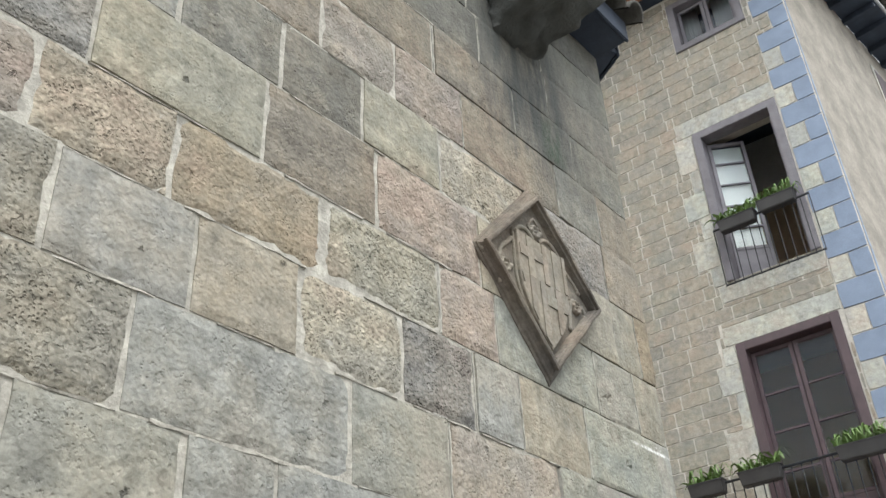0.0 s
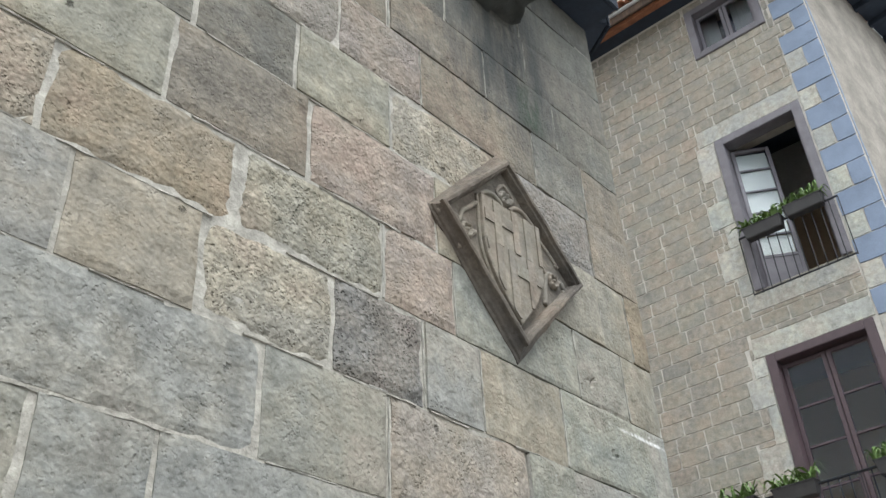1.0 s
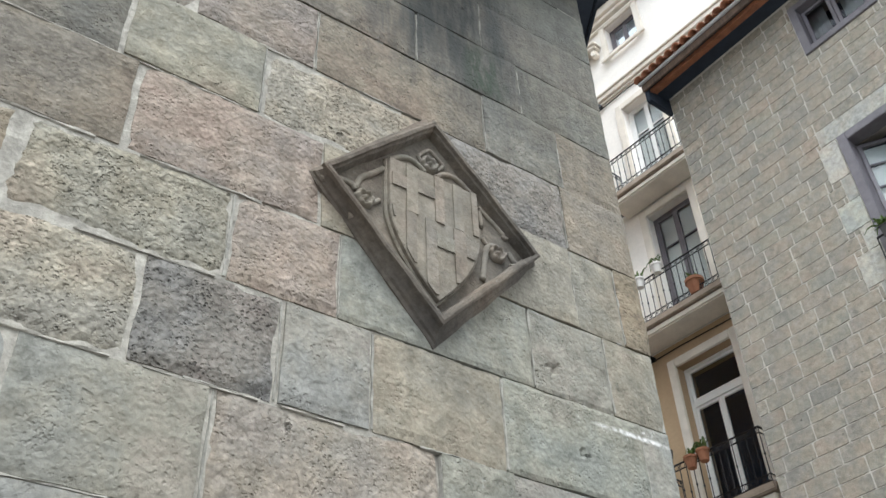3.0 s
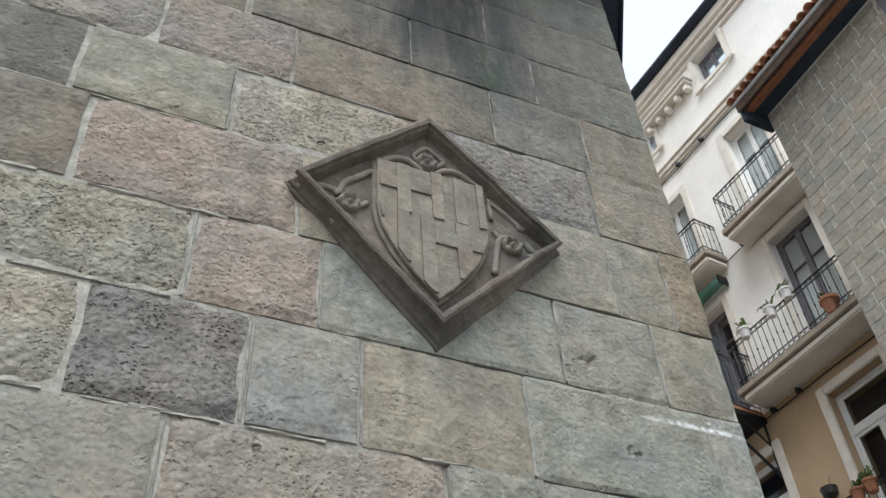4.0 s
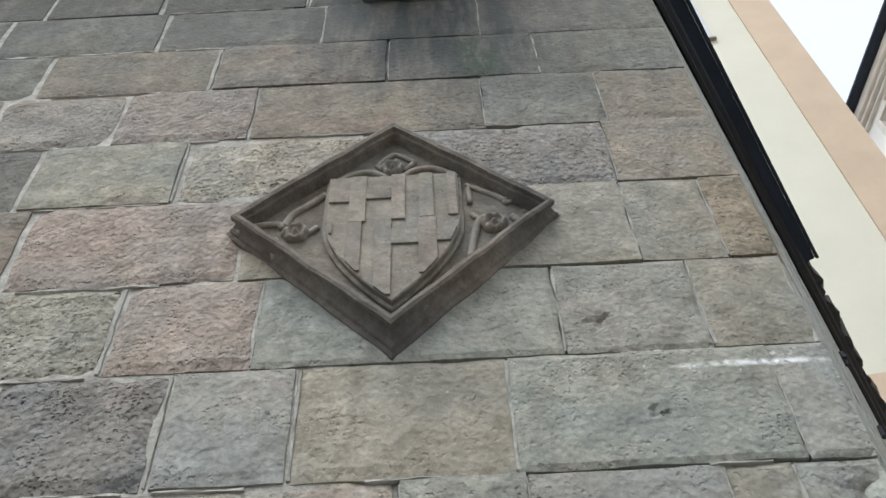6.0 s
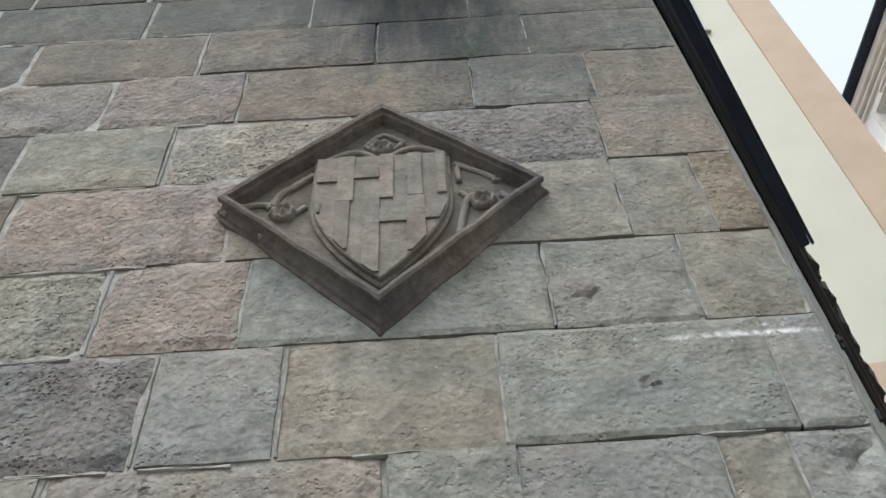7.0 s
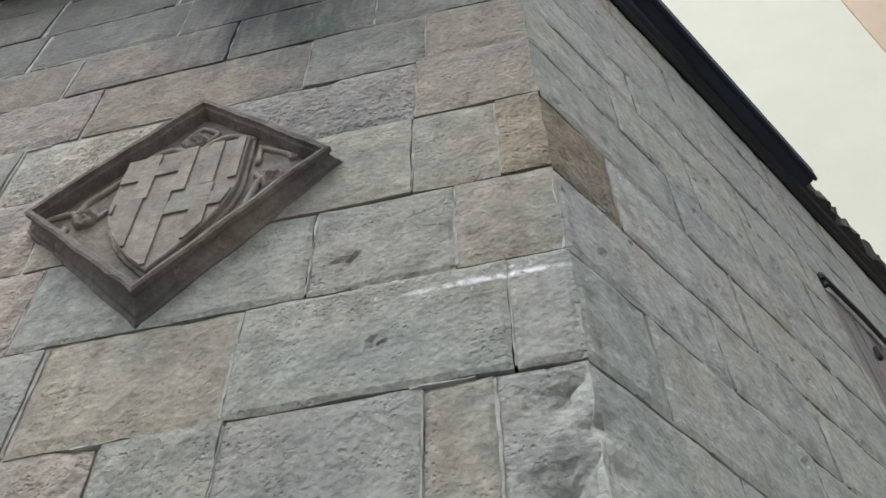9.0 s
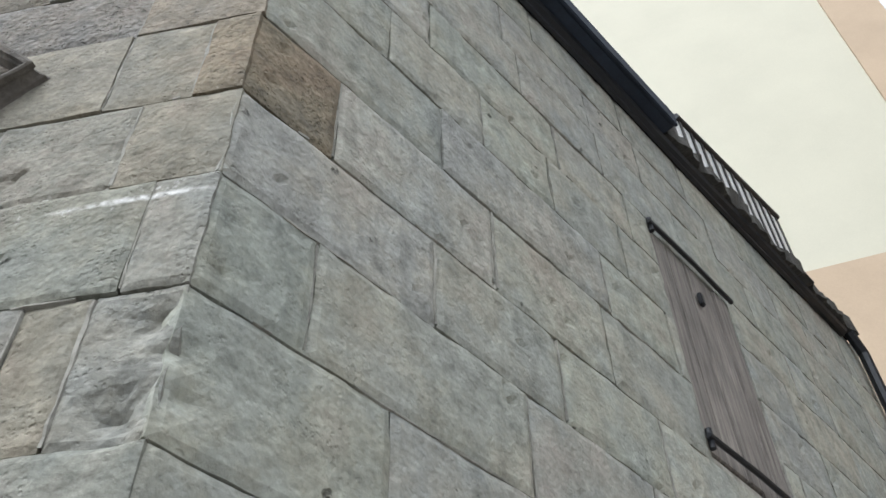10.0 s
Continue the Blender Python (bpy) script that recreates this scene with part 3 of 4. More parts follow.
window_4 = empty("window_4", S, "narrow dark window high in the roughcast wall", "window", kind="structure")
part("window_frame", boxed(3.85, 4.9, -0.02, -0.002, 11.9, 13.8, bevel=0.006), SURROUND, window_4)
part("pane", boxed(3.95, 4.8, -0.03, -0.021, 12.0, 13.7), FRAME_PAINT, window_4)

# -- the peach house with a cream panel --
setting("wall_cream", P, boxed(-9, -0.61, 0, 0.5, 8.38, 21), CREAM, "smooth cream-painted wall panel")
setting("wall_peach_pier", P, boxed(-0.61, 0, -0.03, 6, 8.38, 21), PEACH, "peach-painted corner pier of a house")
setting("wall_peach_base", P, boxed(-9, 0, -0.03, 6, 0, 8.38), PEACH, "peach-painted lower wall of a house")
flash = setting("trim_1", P, boxed(-1.75, -1.19, -0.05, -0.003, 15.95, 19, bevel=0.01), SHEET, "grey sheet hung on the cream wall", "trim")
setting("trim_2", P, boxed(-1.76, -1.15, -0.07, -0.002, 15.9, 15.948, bevel=0.008), BALCONY_STONE, "brown batten below a grey sheet", "trim")

# -- the pale house with balconies --
K_OPEN = [(-2.05, -1.06, 14.75, 17.15), (0.46, 1.40, 14.75, 17.38), (0.46, 1.47, 11.5, 14.2), (-1.95, -0.98, 11.5, 13.85), (0.36, 1.52, 7.9, 10.72), (-2.42, -0.98, 7.9, 10.45), (-2.05, -1.25, 19.0, 19.95), (0.48, 1.33, 19.3, 20.25)]
setting("wall_pale_upper", K, wall_sheet(bmesh.new(), -9, 7, 11.2, 20.8, 0, 0.5, [h for h in K_OPEN if h[2] > 11]), STUCCO, "tall pale stucco house front with many windows")
setting("wall_pale_lower", K, wall_sheet(bmesh.new(), -9, 7, 0, 11.2, 0, 0.5, [h for h in K_OPEN if h[2] < 11]), STUCCO_LOW, "ochre stucco of the lower storeys")
setting("room_back_far", K, boxed(-9, 7, 2.4, 2.5, 0, 20.8), DARK_ROOM, "back wall of the far rooms, dimness put into its colour")
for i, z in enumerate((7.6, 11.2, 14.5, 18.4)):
    setting("room_floor_%d" % (i + 5), K, boxed(-9, 7, 0.5, 2.4, z, z + 0.12), DARK_ROOM, "floor inside the far house, dimness put into its colour", "floor")
for i, (z0, z1, d) in enumerate(((17.95, 18.03, 0.05), (18.031, 18.16, 0.1), (18.161, 18.22, 0.14), (20.3, 20.38, 0.08), (20.45, 20.56, 0.14), (20.561, 20.8, 0.22))):
    setting("trim_%d" % (i + 3), K, boxed(-9, 7, -d, -0.002, z0, z1, bevel=0.012), MOULD, "moulded string course of pale stucco", "trim")
setting("trim_9", K, boxed(-9, 7, -0.45, 0.3, 20.82, 20.9, bevel=0.01), SOFFIT, "dark roof edge against the sky", "trim")
for i, h in enumerate(K_OPEN):
    w = empty("window_%d" % (i + 5), K, "tall window in a moulded stucco surround" if h[3] < 18.5 else "small attic window in a deep stucco surround", "window", kind="structure")
    white = i in (4, 5)
    fm = FRAME_WHITE if white or i in (0, 1, 6) else FRAME_BLUE
    x0, x1, z0, z1 = h
    window_frame(w, x0 + 0.002, x1 - 0.002, z0, z1 - 0.002, 0.06, 0.16, 0.24, fm)
    mid = (x0 + x1) / 2
    if white:
        t = z1 - 0.75
        part("transom", boxed(x0 + 0.06, x1 - 0.06, 0.15, 0.24, t - 0.04, t + 0.04, bevel=0.006), fm, w)
        leaf(w, x0 + 0.065, x1 - 0.065, t + 0.04, z1 - 0.065, 0.17, (), fm)
        leaf(w, x0 + 0.065, mid, z0 + 0.065, t - 0.04, 0.17, (), fm)
        leaf(w, mid + 0.003, x1 - 0.065, z0 + 0.065, t - 0.04, 0.17, (), fm)
    else:
        leaf(w, x0 + 0.065, mid, z0 + 0.065, z1 - 0.065, 0.17, (0.72,) if z1 < 18.5 else (), fm, panel=0.15 if z1 < 18.5 else 0, sky_sheet=i in (0, 1, 2, 6))
        leaf(w, mid + 0.003, x1 - 0.065, z0 + 0.065, z1 - 0.065, 0.17, (0.72,) if z1 < 18.5 else (), fm, panel=0.15 if z1 < 18.5 else 0, sky_sheet=i in (0, 1, 2, 6))
    if h[3] > 18.5:
        sur = ((x0 - 0.16, x0, z0 - 0.1, z1 + 0.12), (x1, x1 + 0.16, z0 - 0.1, z1 + 0.12), (x0, x1, z1, z1 + 0.12))
    else:
        sur = ((x0 - 0.17, x0, z0, z1 + 0.17), (x1, x1 + 0.17, z0, z1 + 0.17), (x0, x1, z1, z1 + 0.17))
    for s in sur:
        part("surround", boxed(s[0], s[1], -0.06, -0.002, s[2], s[3], bevel=0.015), MOULD, w)
    if h[3] > 18.5:
        part("sill", boxed(x0 - 0.22, x1 + 0.22, -0.12, -0.061, z0 - 0.2, z0 - 0.08, bevel=0.015), MOULD, w)


def balcony(x0, x1, z, depth, label):
    b = empty("balcony_%d" % round(z * 10 + x0 * 100 + 500), K, label, "balcony", kind="structure")
    part("slab", boxed(x0 - 0.06, x1 + 0.06, -depth - 0.05, -0.002, z - 0.14, z, bevel=0.02), BALCONY_STONE, b)
    part("moulding", boxed(x0 - 0.01, x1 + 0.01, -depth, -0.002, z - 0.28, z - 0.142, bevel=0.03), MOULD, b)
    railing(K, x0, x1, z, z + 0.9, -depth, "black wrought-iron balcony rail with curls and knobs", back=-0.02, step=0.125, knobs=True, curls=True)


balcony(0.04, 2.02, 14.72, 0.55, "stone balcony of a tall window")
balcony(-2.55, -0.58, 14.72, 0.55, "stone balcony of a tall window")
balcony(-0.82, 2.02, 11.48, 0.55, "long stone balcony of a tall window")
balcony(-0.04, 1.84, 7.80, 0.55, "stone balcony with clay pots on the rail")
# the deep iron balcony beside them
deep = empty("balcony_iron", K, "deep iron-framed balcony on a triangular bracket", "balcony", kind="structure")
part("deck", boxed(-2.9, -0.95, -1.35, -0.002, 11.12, 11.2, bevel=0.008), POT_CLAY, deep)
part("edge_beam", boxed(-2.92, -0.93, -1.37, -0.002, 11.0, 11.118, bevel=0.01), IRON, deep)
for x in (-2.7, -1.0):
    part("bracket", tube(bmesh.new(), [(x, -1.3, 11.02), (x, -0.02, 9.95)], 0.03, 6), IRON, deep)
    part("bracket_cross", tube(bmesh.new(), [(x, -0.6, 11.02), (x, -0.02, 10.55)], 0.02, 6), IRON, deep)
    part("bracket_post", tube(bmesh.new(), [(x, -0.03, 11.02), (x, -0.03, 9.95)], 0.025, 6), IRON, deep)
railing(K, -2.88, -0.97, 11.2, 12.35, -1.33, "tall dark iron rail with scrolls round a deep balcony", back=-0.02, step=0.14, curls=True)
# awning rolled up below the balcony above
aw = empty("awning", K, "rolled green canvas awning over a balcony window", "awning")
part("roll", tube(bmesh.new(), [(-2.3, -0.22, 14.14), (-1.5, -0.22, 14.12), (-0.76, -0.22, 14.14)], [0.1, 0.115, 0.1], 12), AWNING, aw, smooth=True)
part("bracket", boxed(-0.74, -0.71, -0.24, -0.002, 14.1, 14.3), IRON, aw)
part("bracket", boxed(-2.35, -2.32, -0.24, -0.002, 14.1, 14.3), IRON, aw)
# shelf on modillions between the attic windows
shelf = empty("trim_shelf", K, "stucco shelf on small modillions between attic windows", "trim", kind="structure")
part("shelf", boxed(-1.42, 0.24, -0.24, -0.002, 19.66, 19.76, bevel=0.02), MOULD, shelf)
part("shelf_top", boxed(-1.46, 0.28, -0.28, -0.002, 19.762, 19.82, bevel=0.015), MOULD, shelf)
for i in range(5):
    part("modillion", boxed(-1.3 + i * 0.34, -1.16 + i * 0.34, -0.19, -0.002, 19.46, 19.658, bevel=0.03), MOULD, shelf)
# cables clipped along the front
for z, pts in ((17.86, (-0.82, -0.03)), (14.6, (-0.02,)), (11.07, (-0.05, -0.66))):
    c = empty("cable", K, "thin black cable clipped along the house front", "cable")
    part("wire", tube(bmesh.new(), [(x, -0.03, z + 0.012 * math.sin(x * 3)) for x in [-4 + i * 0.5 for i in range(17)]], 0.012, 5), IRON, c)
    for x in pts:
        part("insulator", tube(bmesh.new(), [(x, -0.14, z - 0.06), (x, -0.12, z), (x, -0.07, z + 0.01), (x, -0.02, z + 0.01)], [0.035, 0.06, 0.055, 0.03], 8), IRON, c)


def pot(x, y, z, material, label, s=1.0, plant=True, seed=1):
    ob = empty("flower_pot", K @ pose(x, y, z), label, "pot", "pots on the balconies")
    part("pot", tube(bmesh.new(), [(0, 0, 0), (0, 0, 0.16 * s), (0, 0, 0.16 * s), (0, 0, 0.2 * s)], [0.07 * s, 0.1 * s, 0.115 * s, 0.115 * s], 12), material, ob)
    if plant:
        fern(K @ pose(x - 0.08, y, z + 0.2 * s), 0.16, seed, "small green plant in a flower pot")


pot(0.35, -0.6, 12.22, POT_WHITE, "white flower pot hung on a balcony rail", seed=11)
pot(0.78, -0.6, 12.3, POT_WHITE, "white flower pot hung on a balcony rail", seed=12)
pot(-0.3, -0.6, 12.24, POT_WHITE, "white flower pot hung on a balcony rail", seed=13)
pot(1.4, -0.5, 11.5, POT_CLAY, "clay pot with a bushy plant on a balcony", 1.5, seed=14)
pot(0.6, -0.6, 8.5, POT_CLAY, "clay pot on a balcony rail", seed=15)
pot(0.85, -0.6, 8.52, POT_CLAY, "clay pot on a balcony rail", seed=16)
bas = empty("hanging_basket", K, "dark round basket hanging on the wall", "basket")
part("bowl", tube(bmesh.new(), [(-0.15, -0.16, 9.06), (-0.15, -0.16, 9.12), (-0.15, -0.16, 9.24)], [0.06, 0.12, 0.14], 10), PLANTER, bas)
part("chain", tube(bmesh.new(), [(-0.15, -0.16, 9.24), (-0.15, -0.02, 9.5)], 0.006, 5), IRON, bas)

# ---- the carved coat of arms ----
arms = empty("coat_of_arms", A, "carved lozenge-shaped stone coat of arms with a quartered shield", "coat of arms")
CY, CZ = -0.907, 3.668


def lozenge(bm, rings):
    """Rings of (half width, half height, y) joined one to the next."""
    rr = [[bm.verts.new((CY + a * w, y, CZ + b * h)) for a, b in ((-1, 0), (0, -1), (1, 0), (0, 1))] for w, h, y in rings]
    for a, b in zip(rr, rr[1:]):
        for k in range(4):
            bm.faces.new((a[k], a[(k + 1) % 4], b[(k + 1) % 4], b[k]))
    return rr


bm = bmesh.new()
rr = lozenge(bm, [(0.424, 0.478, 0.02), (0.423, 0.476, -0.008), (0.412, 0.462, -0.012), (0.41, 0.455, -0.02), (0.4, 0.44, -0.026), (0.392, 0.422, -0.038), (0.391, 0.416, -0.044), (0.4, 0.424, -0.047), (0.401, 0.422, -0.06), (0.392, 0.41, -0.064), (0.378, 0.393, -0.062), (0.375, 0.389, -0.05), (0.368, 0.381, -0.046), (0.362, 0.374, -0.024), (0.356, 0.368, -0.012)])
bmesh.ops.subdivide_edges(bm, edges=[e for e in bm.edges if abs((e.verts[0].co - e.verts[1].co).length) > 0.2], cuts=14, use_grid_fill=True)
for v in bm.verts:
    n = noise.noise_vector(v.co * 14)
    v.co += n * 0.0045 + noise.noise_vector(v.co * 45) * 0.0015
part("frame", bm, PATINA_AND_SHADE, arms, "moulded lozenge frame with chipped edges")
bm = bmesh.new()
lozenge(bm, [(0.366, 0.378, 0.015), (0.366, 0.378, -0.016)])
bm.faces.new(sorted(bm.verts, key=lambda v: (v.co.y, math.atan2(v.co.z - CZ, v.co.x - CY)))[:4])
part("field", bm, PATINA_AND_SHADE, arms)


def shield_outline(grow=0.0):
    """Half width by height of the shield: straight flanks that sweep to a point."""
    top, tip, half = 3.838 + grow * 0.4, 3.337 - grow * 1.3, 0.167 + grow
    pts = [(-half, top)]
    n = 12
    side = []
    for i in range(n + 1):
        z = 3.64 + (tip - 3.64) * i / n
        side.append((half * (1 - (i / n) ** 1.75), z))
    pts += [(-w, z) for w, z in side[:-1]] + [(0, tip)] + [(w, z) for w, z in side[-2::-1]] + [(half, top)]
    return [(CY + x, z) for x, z in pts]


part("shield_backing", prism(bmesh.new(), shield_outline(0.009), -0.028, -0.015, 0.005), CARVED, arms)
part("shield", prism(bmesh.new(), shield_outline(), -0.044, -0.025, 0.004), CARVED, arms, "quartered shield with worn relief")


def in_shield(z):
    """Half width of the shield at z."""
    if z > 3.64:
        return 0.163
    i = min(1, (3.64 - z) / 0.303)
    return 0.163 * (1 - i ** 1.75)


def strip(x0, x1, z0, z1, y=-0.0495):
    """A raised band on the shield, cut to its outline."""
    zs = [z1 + (z0 - z1) * i / 30 for i in range(31)]
    left, right = [], []
    for z in zs:
        h = in_shield(z) - 0.002
        a, b = max(x0, CY - h), min(x1, CY + h)
        if b - a > 0.004:
            left.append((a, z))
            right.append((b, z))
    if len(left) > 1:
        bm = prism(bmesh.new(), left + right[::-1], y, -0.04, 0.0)
        part("charge", bm, CARVED, arms)


sx = lambda p: -1.076 + (p - 578) / 228 * 0.336
sz = lambda p: 3.838 - (p - 317) / 219 * 0.503
strip(sx(618), sx(646), sz(406), sz(320))
strip(sx(578), sx(617.7), sz(368), sz(346))
strip(sx(646.3), sx(689.7), sz(364), sz(342))
strip(sx(690), sx(713), sz(404), sz(319))
strip(sx(738), sx(762), sz(402), sz(319))
strip(sx(787), sx(806), sz(400), sz(319))
strip(sx(560), sx(592), sz(536), sz(407))
strip(sx(617), sx(641), sz(536), sz(406.5))
strip(sx(664), sx(690.5), sz(536), sz(405))
strip(sx(735), sx(765), sz(536), sz(403))
strip(sx(691), sx(734.7), sz(447), sz(424))
strip(sx(765.3), sx(812), sz(445), sz(421))


def rosette(x, z, r=0.04):
    bm = bmesh.new()
    rings = []
    for i in range(1, 8):
        q = i / 7
        ring = []
        for k in range(30):
            a = 2 * math.pi * k / 30
            petal = abs(math.cos(a * 3)) ** 0.8
            rr = r * q * (0.86 + 0.14 * petal)
            lift = 0.02 * math.exp(-(q / 0.2) ** 2) + 0.02 * math.exp(-((q - 0.72) / 0.2) ** 2) * (0.5 + 0.5 * petal) + 0.004 * (1 - q)
            ring.append(bm.verts.new((x + rr * math.cos(a), -0.018 - lift, z + rr * math.sin(a))))
        rings.append(ring)
    rings.append([bm.verts.new((v.co.x, -0.012, v.co.z)) for v in rings[-1]])
    top = bm.verts.new((x, -0.04, z))
    for k in range(30):
        bm.faces.new((top, rings[0][k], rings[0][(k + 1) % 30]))
        for p, q in zip(rings, rings[1:]):
            bm.faces.new((p[k], p[(k + 1) % 30], q[(k + 1) % 30], q[k]))
    for v in bm.verts:
        v.co += noise.noise_vector(v.co * 60) * 0.002
    part("rosette", bm, CARVED, arms, "weathered carved rosette", smooth=True)


def rib(points, r=0.011):
    bm = bmesh.new()
    pts = [Vector(p) for p in points]
    fine = []
    for i in range(len(pts) - 1):
        a, b, c, d = pts[max(i - 1, 0)], pts[i], pts[i + 1], pts[min(i + 2, len(pts) - 1)]
        for k in range(5):
            t = k / 5
            fine.append(0.5 * ((2 * b) + (c - a) * t + (2 * a - 5 * b + 4 * c - d) * t * t + (3 * b - a - 3 * c + d) * t ** 3))
    fine.append(pts[-1])
    tube(bm, [(p.x, -0.0175, p.y) for p in fine], r, 8)
    for v in bm.verts:
        v.co += noise.noise_vector(v.co * 50) * 0.0015
    part("rib", bm, CARVED, arms, smooth=True)


rosette(-0.911, 3.904, 0.036)
rosette(-1.149, 3.637, 0.036)
rosette(-0.657, 3.637, 0.036)
rx = lambda p: sx(p / 1.59 + 367)
rz = lambda p: sz(p / 1.59 + 178.5)
# cusped tracery in the three upper corners, broad ribs first, then thin mouldings
for line in ([(338, 226), (385, 194), (430, 182), (470, 190), (497, 203)], [(543, 203), (575, 184), (620, 178), (662, 190), (702, 212)],
             [(100, 352), (150, 334), (205, 332), (222, 345)], [(222, 340), (240, 306), (280, 280), (326, 250)], [(206, 376), (200, 398), (214, 428)],
             [(794, 338), (752, 346), (732, 390), (716, 452)], [(838, 340), (862, 362), (888, 366)]):
    rib([(rx(p), rz(q)) for p, q in line], 0.0105)
for line in ([(470, 160), (495, 138), (520, 126), (548, 138), (575, 155)], [(468, 160), (482, 174), (492, 182)], [(577, 155), (560, 172), (546, 182)],
             [(258, 366), (286, 362), (314, 344)], [(180, 402), (206, 400)], [(724, 238), (728, 298)], [(722, 242), (776, 264), (826, 292)],
             [(830, 282), (824, 300), (842, 296), (864, 288)], [(730, 328), (748, 344), (776, 338)], [(846, 376), (868, 368)]):
    rib([(rx(p), rz(q)) for p, q in line], 0.008)

# ---- spout, eaves and hatch of the old house ----
spout = empty("water_spout", A, "soot-black carved stone water spout high on the wall", "water spout")
bm = bmesh.new()
box(bm, -1.04, -0.70, -0.42, 0.02, 5.06, 5.6)
bmesh.ops.subdivide_edges(bm, edges=bm.edges[:], cuts=18, use_grid_fill=True)
for v in bm.verts:
    out = -v.co.y
    if v.co.z < 5.3:
        v.co.z += 0.32 * max(0, out) ** 1.2
    v.co += noise.noise_vector(v.co * 7) * 0.045 + noise.noise_vector(v.co * 19) * 0.022
part("body", bm, SOOT, spout, smooth=True)
for i in range(4):
    bm = bmesh.new()
    bmesh.ops.create_icosphere(bm, subdivisions=3, radius=0.07, matrix=pose(-1.02, -0.08 - i * 0.1, 5.28 + i * 0.05))
    for v in bm.verts:
        v.co += noise.noise_vector(v.co * 18) * 0.02
    part("scroll", bm, SOOT, spout, smooth=True)

eave_a = empty("eave_3", A, "dark boarded eave along the top of the old wall", "eave", kind="structure")
part("soffit", boxed(-7.5, 0.02, -0.2, 0.45, TOP_A + 0.004, TOP_A + 0.05, bevel=0.006), SOFFIT, eave_a)
part("fascia", boxed(-7.5, 0.02, -0.22, -0.202, TOP_A - 0.01, TOP_A + 0.15, bevel=0.006), SOFFIT, eave_a)
tile_row(eave_a, -7.4, 0.0, -0.28, TOP_A + 0.14, TILE_OLD, jitter=0.03, rows=1, seed=7)
part("roof_deck", boxed(-7.5, 0.0, -0.15, 5, TOP_A + 0.06, TOP_A + 0.1), TILE_OLD, eave_a)


def rise(bm, k=B_RISE):
    for v in bm.verts:
        v.co.z += k * v.co.x
    return bm


eave_b = empty("eave_4", B, "dark flat eave board ending square, then ragged old tiles", "eave", kind="structure")
part("soffit", rise(boxed(-0.05, 2.36, -0.12, 0.44, EAVE_B + 0.004, EAVE_B + 0.06, bevel=0.006), EAVE_RISE), SOFFIT, eave_b)
part("fascia", rise(boxed(-0.05, 2.36, -0.14, -0.122, EAVE_B - 0.01, EAVE_B + 0.1, bevel=0.006), EAVE_RISE), SOFFIT, eave_b)
bm = boxed(2.37, 4.7, -0.08, 0.44, EAVE_B + 0.004, EAVE_B + 0.11)
bmesh.ops.subdivide_edges(bm, edges=[e for e in bm.edges if abs(e.verts[0].co.x - e.verts[1].co.x) > 1], cuts=110)
for v in bm.verts:
    if v.co.y < 0:
        v.co.y += 0.025 * noise.noise(v.co * 5) + 0.03 * noise.noise(v.co * 17)
        v.co.z += 0.025 * noise.noise(v.co * 9 + Vector((3, 0, 0))) + 0.02 * noise.noise(v.co * 25)
part("ragged_edge", rise(bm, EAVE_RISE), TILE_OLD, eave_b)
part("cable", rise(tube(bmesh.new(), [(0.3 + i * 0.25, -0.03, EAVE_B - 0.03 - 0.02 * math.sin(i * 0.9)) for i in range(18)], 0.034, 8), EAVE_RISE), IRON, eave_b)
part("cable", rise(tube(bmesh.new(), [(0.3 + i * 0.25, -0.02, EAVE_B - 0.075 - 0.015 * math.sin(i * 0.6 + 1)) for i in range(18)], 0.016, 6), EAVE_RISE), IRON, eave_b)
part("roof_deck", rise(boxed(0, 4.8, 0.0, 4, EAVE_B + 0.115, EAVE_B + 0.14), EAVE_RISE), TILE_OLD, eave_b)
part("down_pipe", tube(bmesh.new(), [(4.62, -0.05, EAVE_B + 0.4), (4.72, -0.06, EAVE_B + 0.26), (4.74, -0.06, 0.1)], 0.035, 8), IRON, eave_b)
guard = empty("roof_guard", B, "dark iron roof rail with upright bars before white sheeting", "guard rail")
roof_z = lambda x: EAVE_B + 0.14 + EAVE_RISE * x
part("top_rail", tube(bmesh.new(), [(3.16, 0.1, 7.075), (4.76, 0.1, 7.46)], 0.024, 8), IRON, guard)
part("foot_rail", tube(bmesh.new(), [(3.0, 0.1, roof_z(3.0) + 0.06), (4.76, 0.1, roof_z(4.76) + 0.06)], 0.018, 6), IRON, guard)
for i in range(12):
    x = 3.06 + i * 0.152
    part("bar", boxed(x - 0.022, x + 0.022, 0.097, 0.103, roof_z(x), 7.075 + (max(x, 3.17) - 3.16) * 0.2406), IRON, guard)
bm = boxed(3.0, 4.72, 0.107, 0.115, 0, 1)
for v in bm.verts:
    v.co.z = roof_z(v.co.x) if v.co.z < 0.5 else 7.05 + (v.co.x - 3.16) * 0.2406
part("sheeting", bm, FRAME_WHITE, guard, "plain white sheet behind the bars")

hatch = empty("window_shutter", B, "weathered grey plank shutter with iron straps, shut", "shutter", kind="structure")
x = HATCH[0]
rnd = random.Random(5)
while x < HATCH[1] - 0.02:
    w = min(rnd.uniform(0.1, 0.15), HATCH[1] - x)
    part("plank", rise(boxed(x + 0.002, x + w - 0.003, 0.002 + rnd.uniform(0, 0.012), 0.06, HATCH[2] + rnd.uniform(0, 0.02), HATCH[3] - 0.004, bevel=0.004)), PLANK, hatch)
    x += w
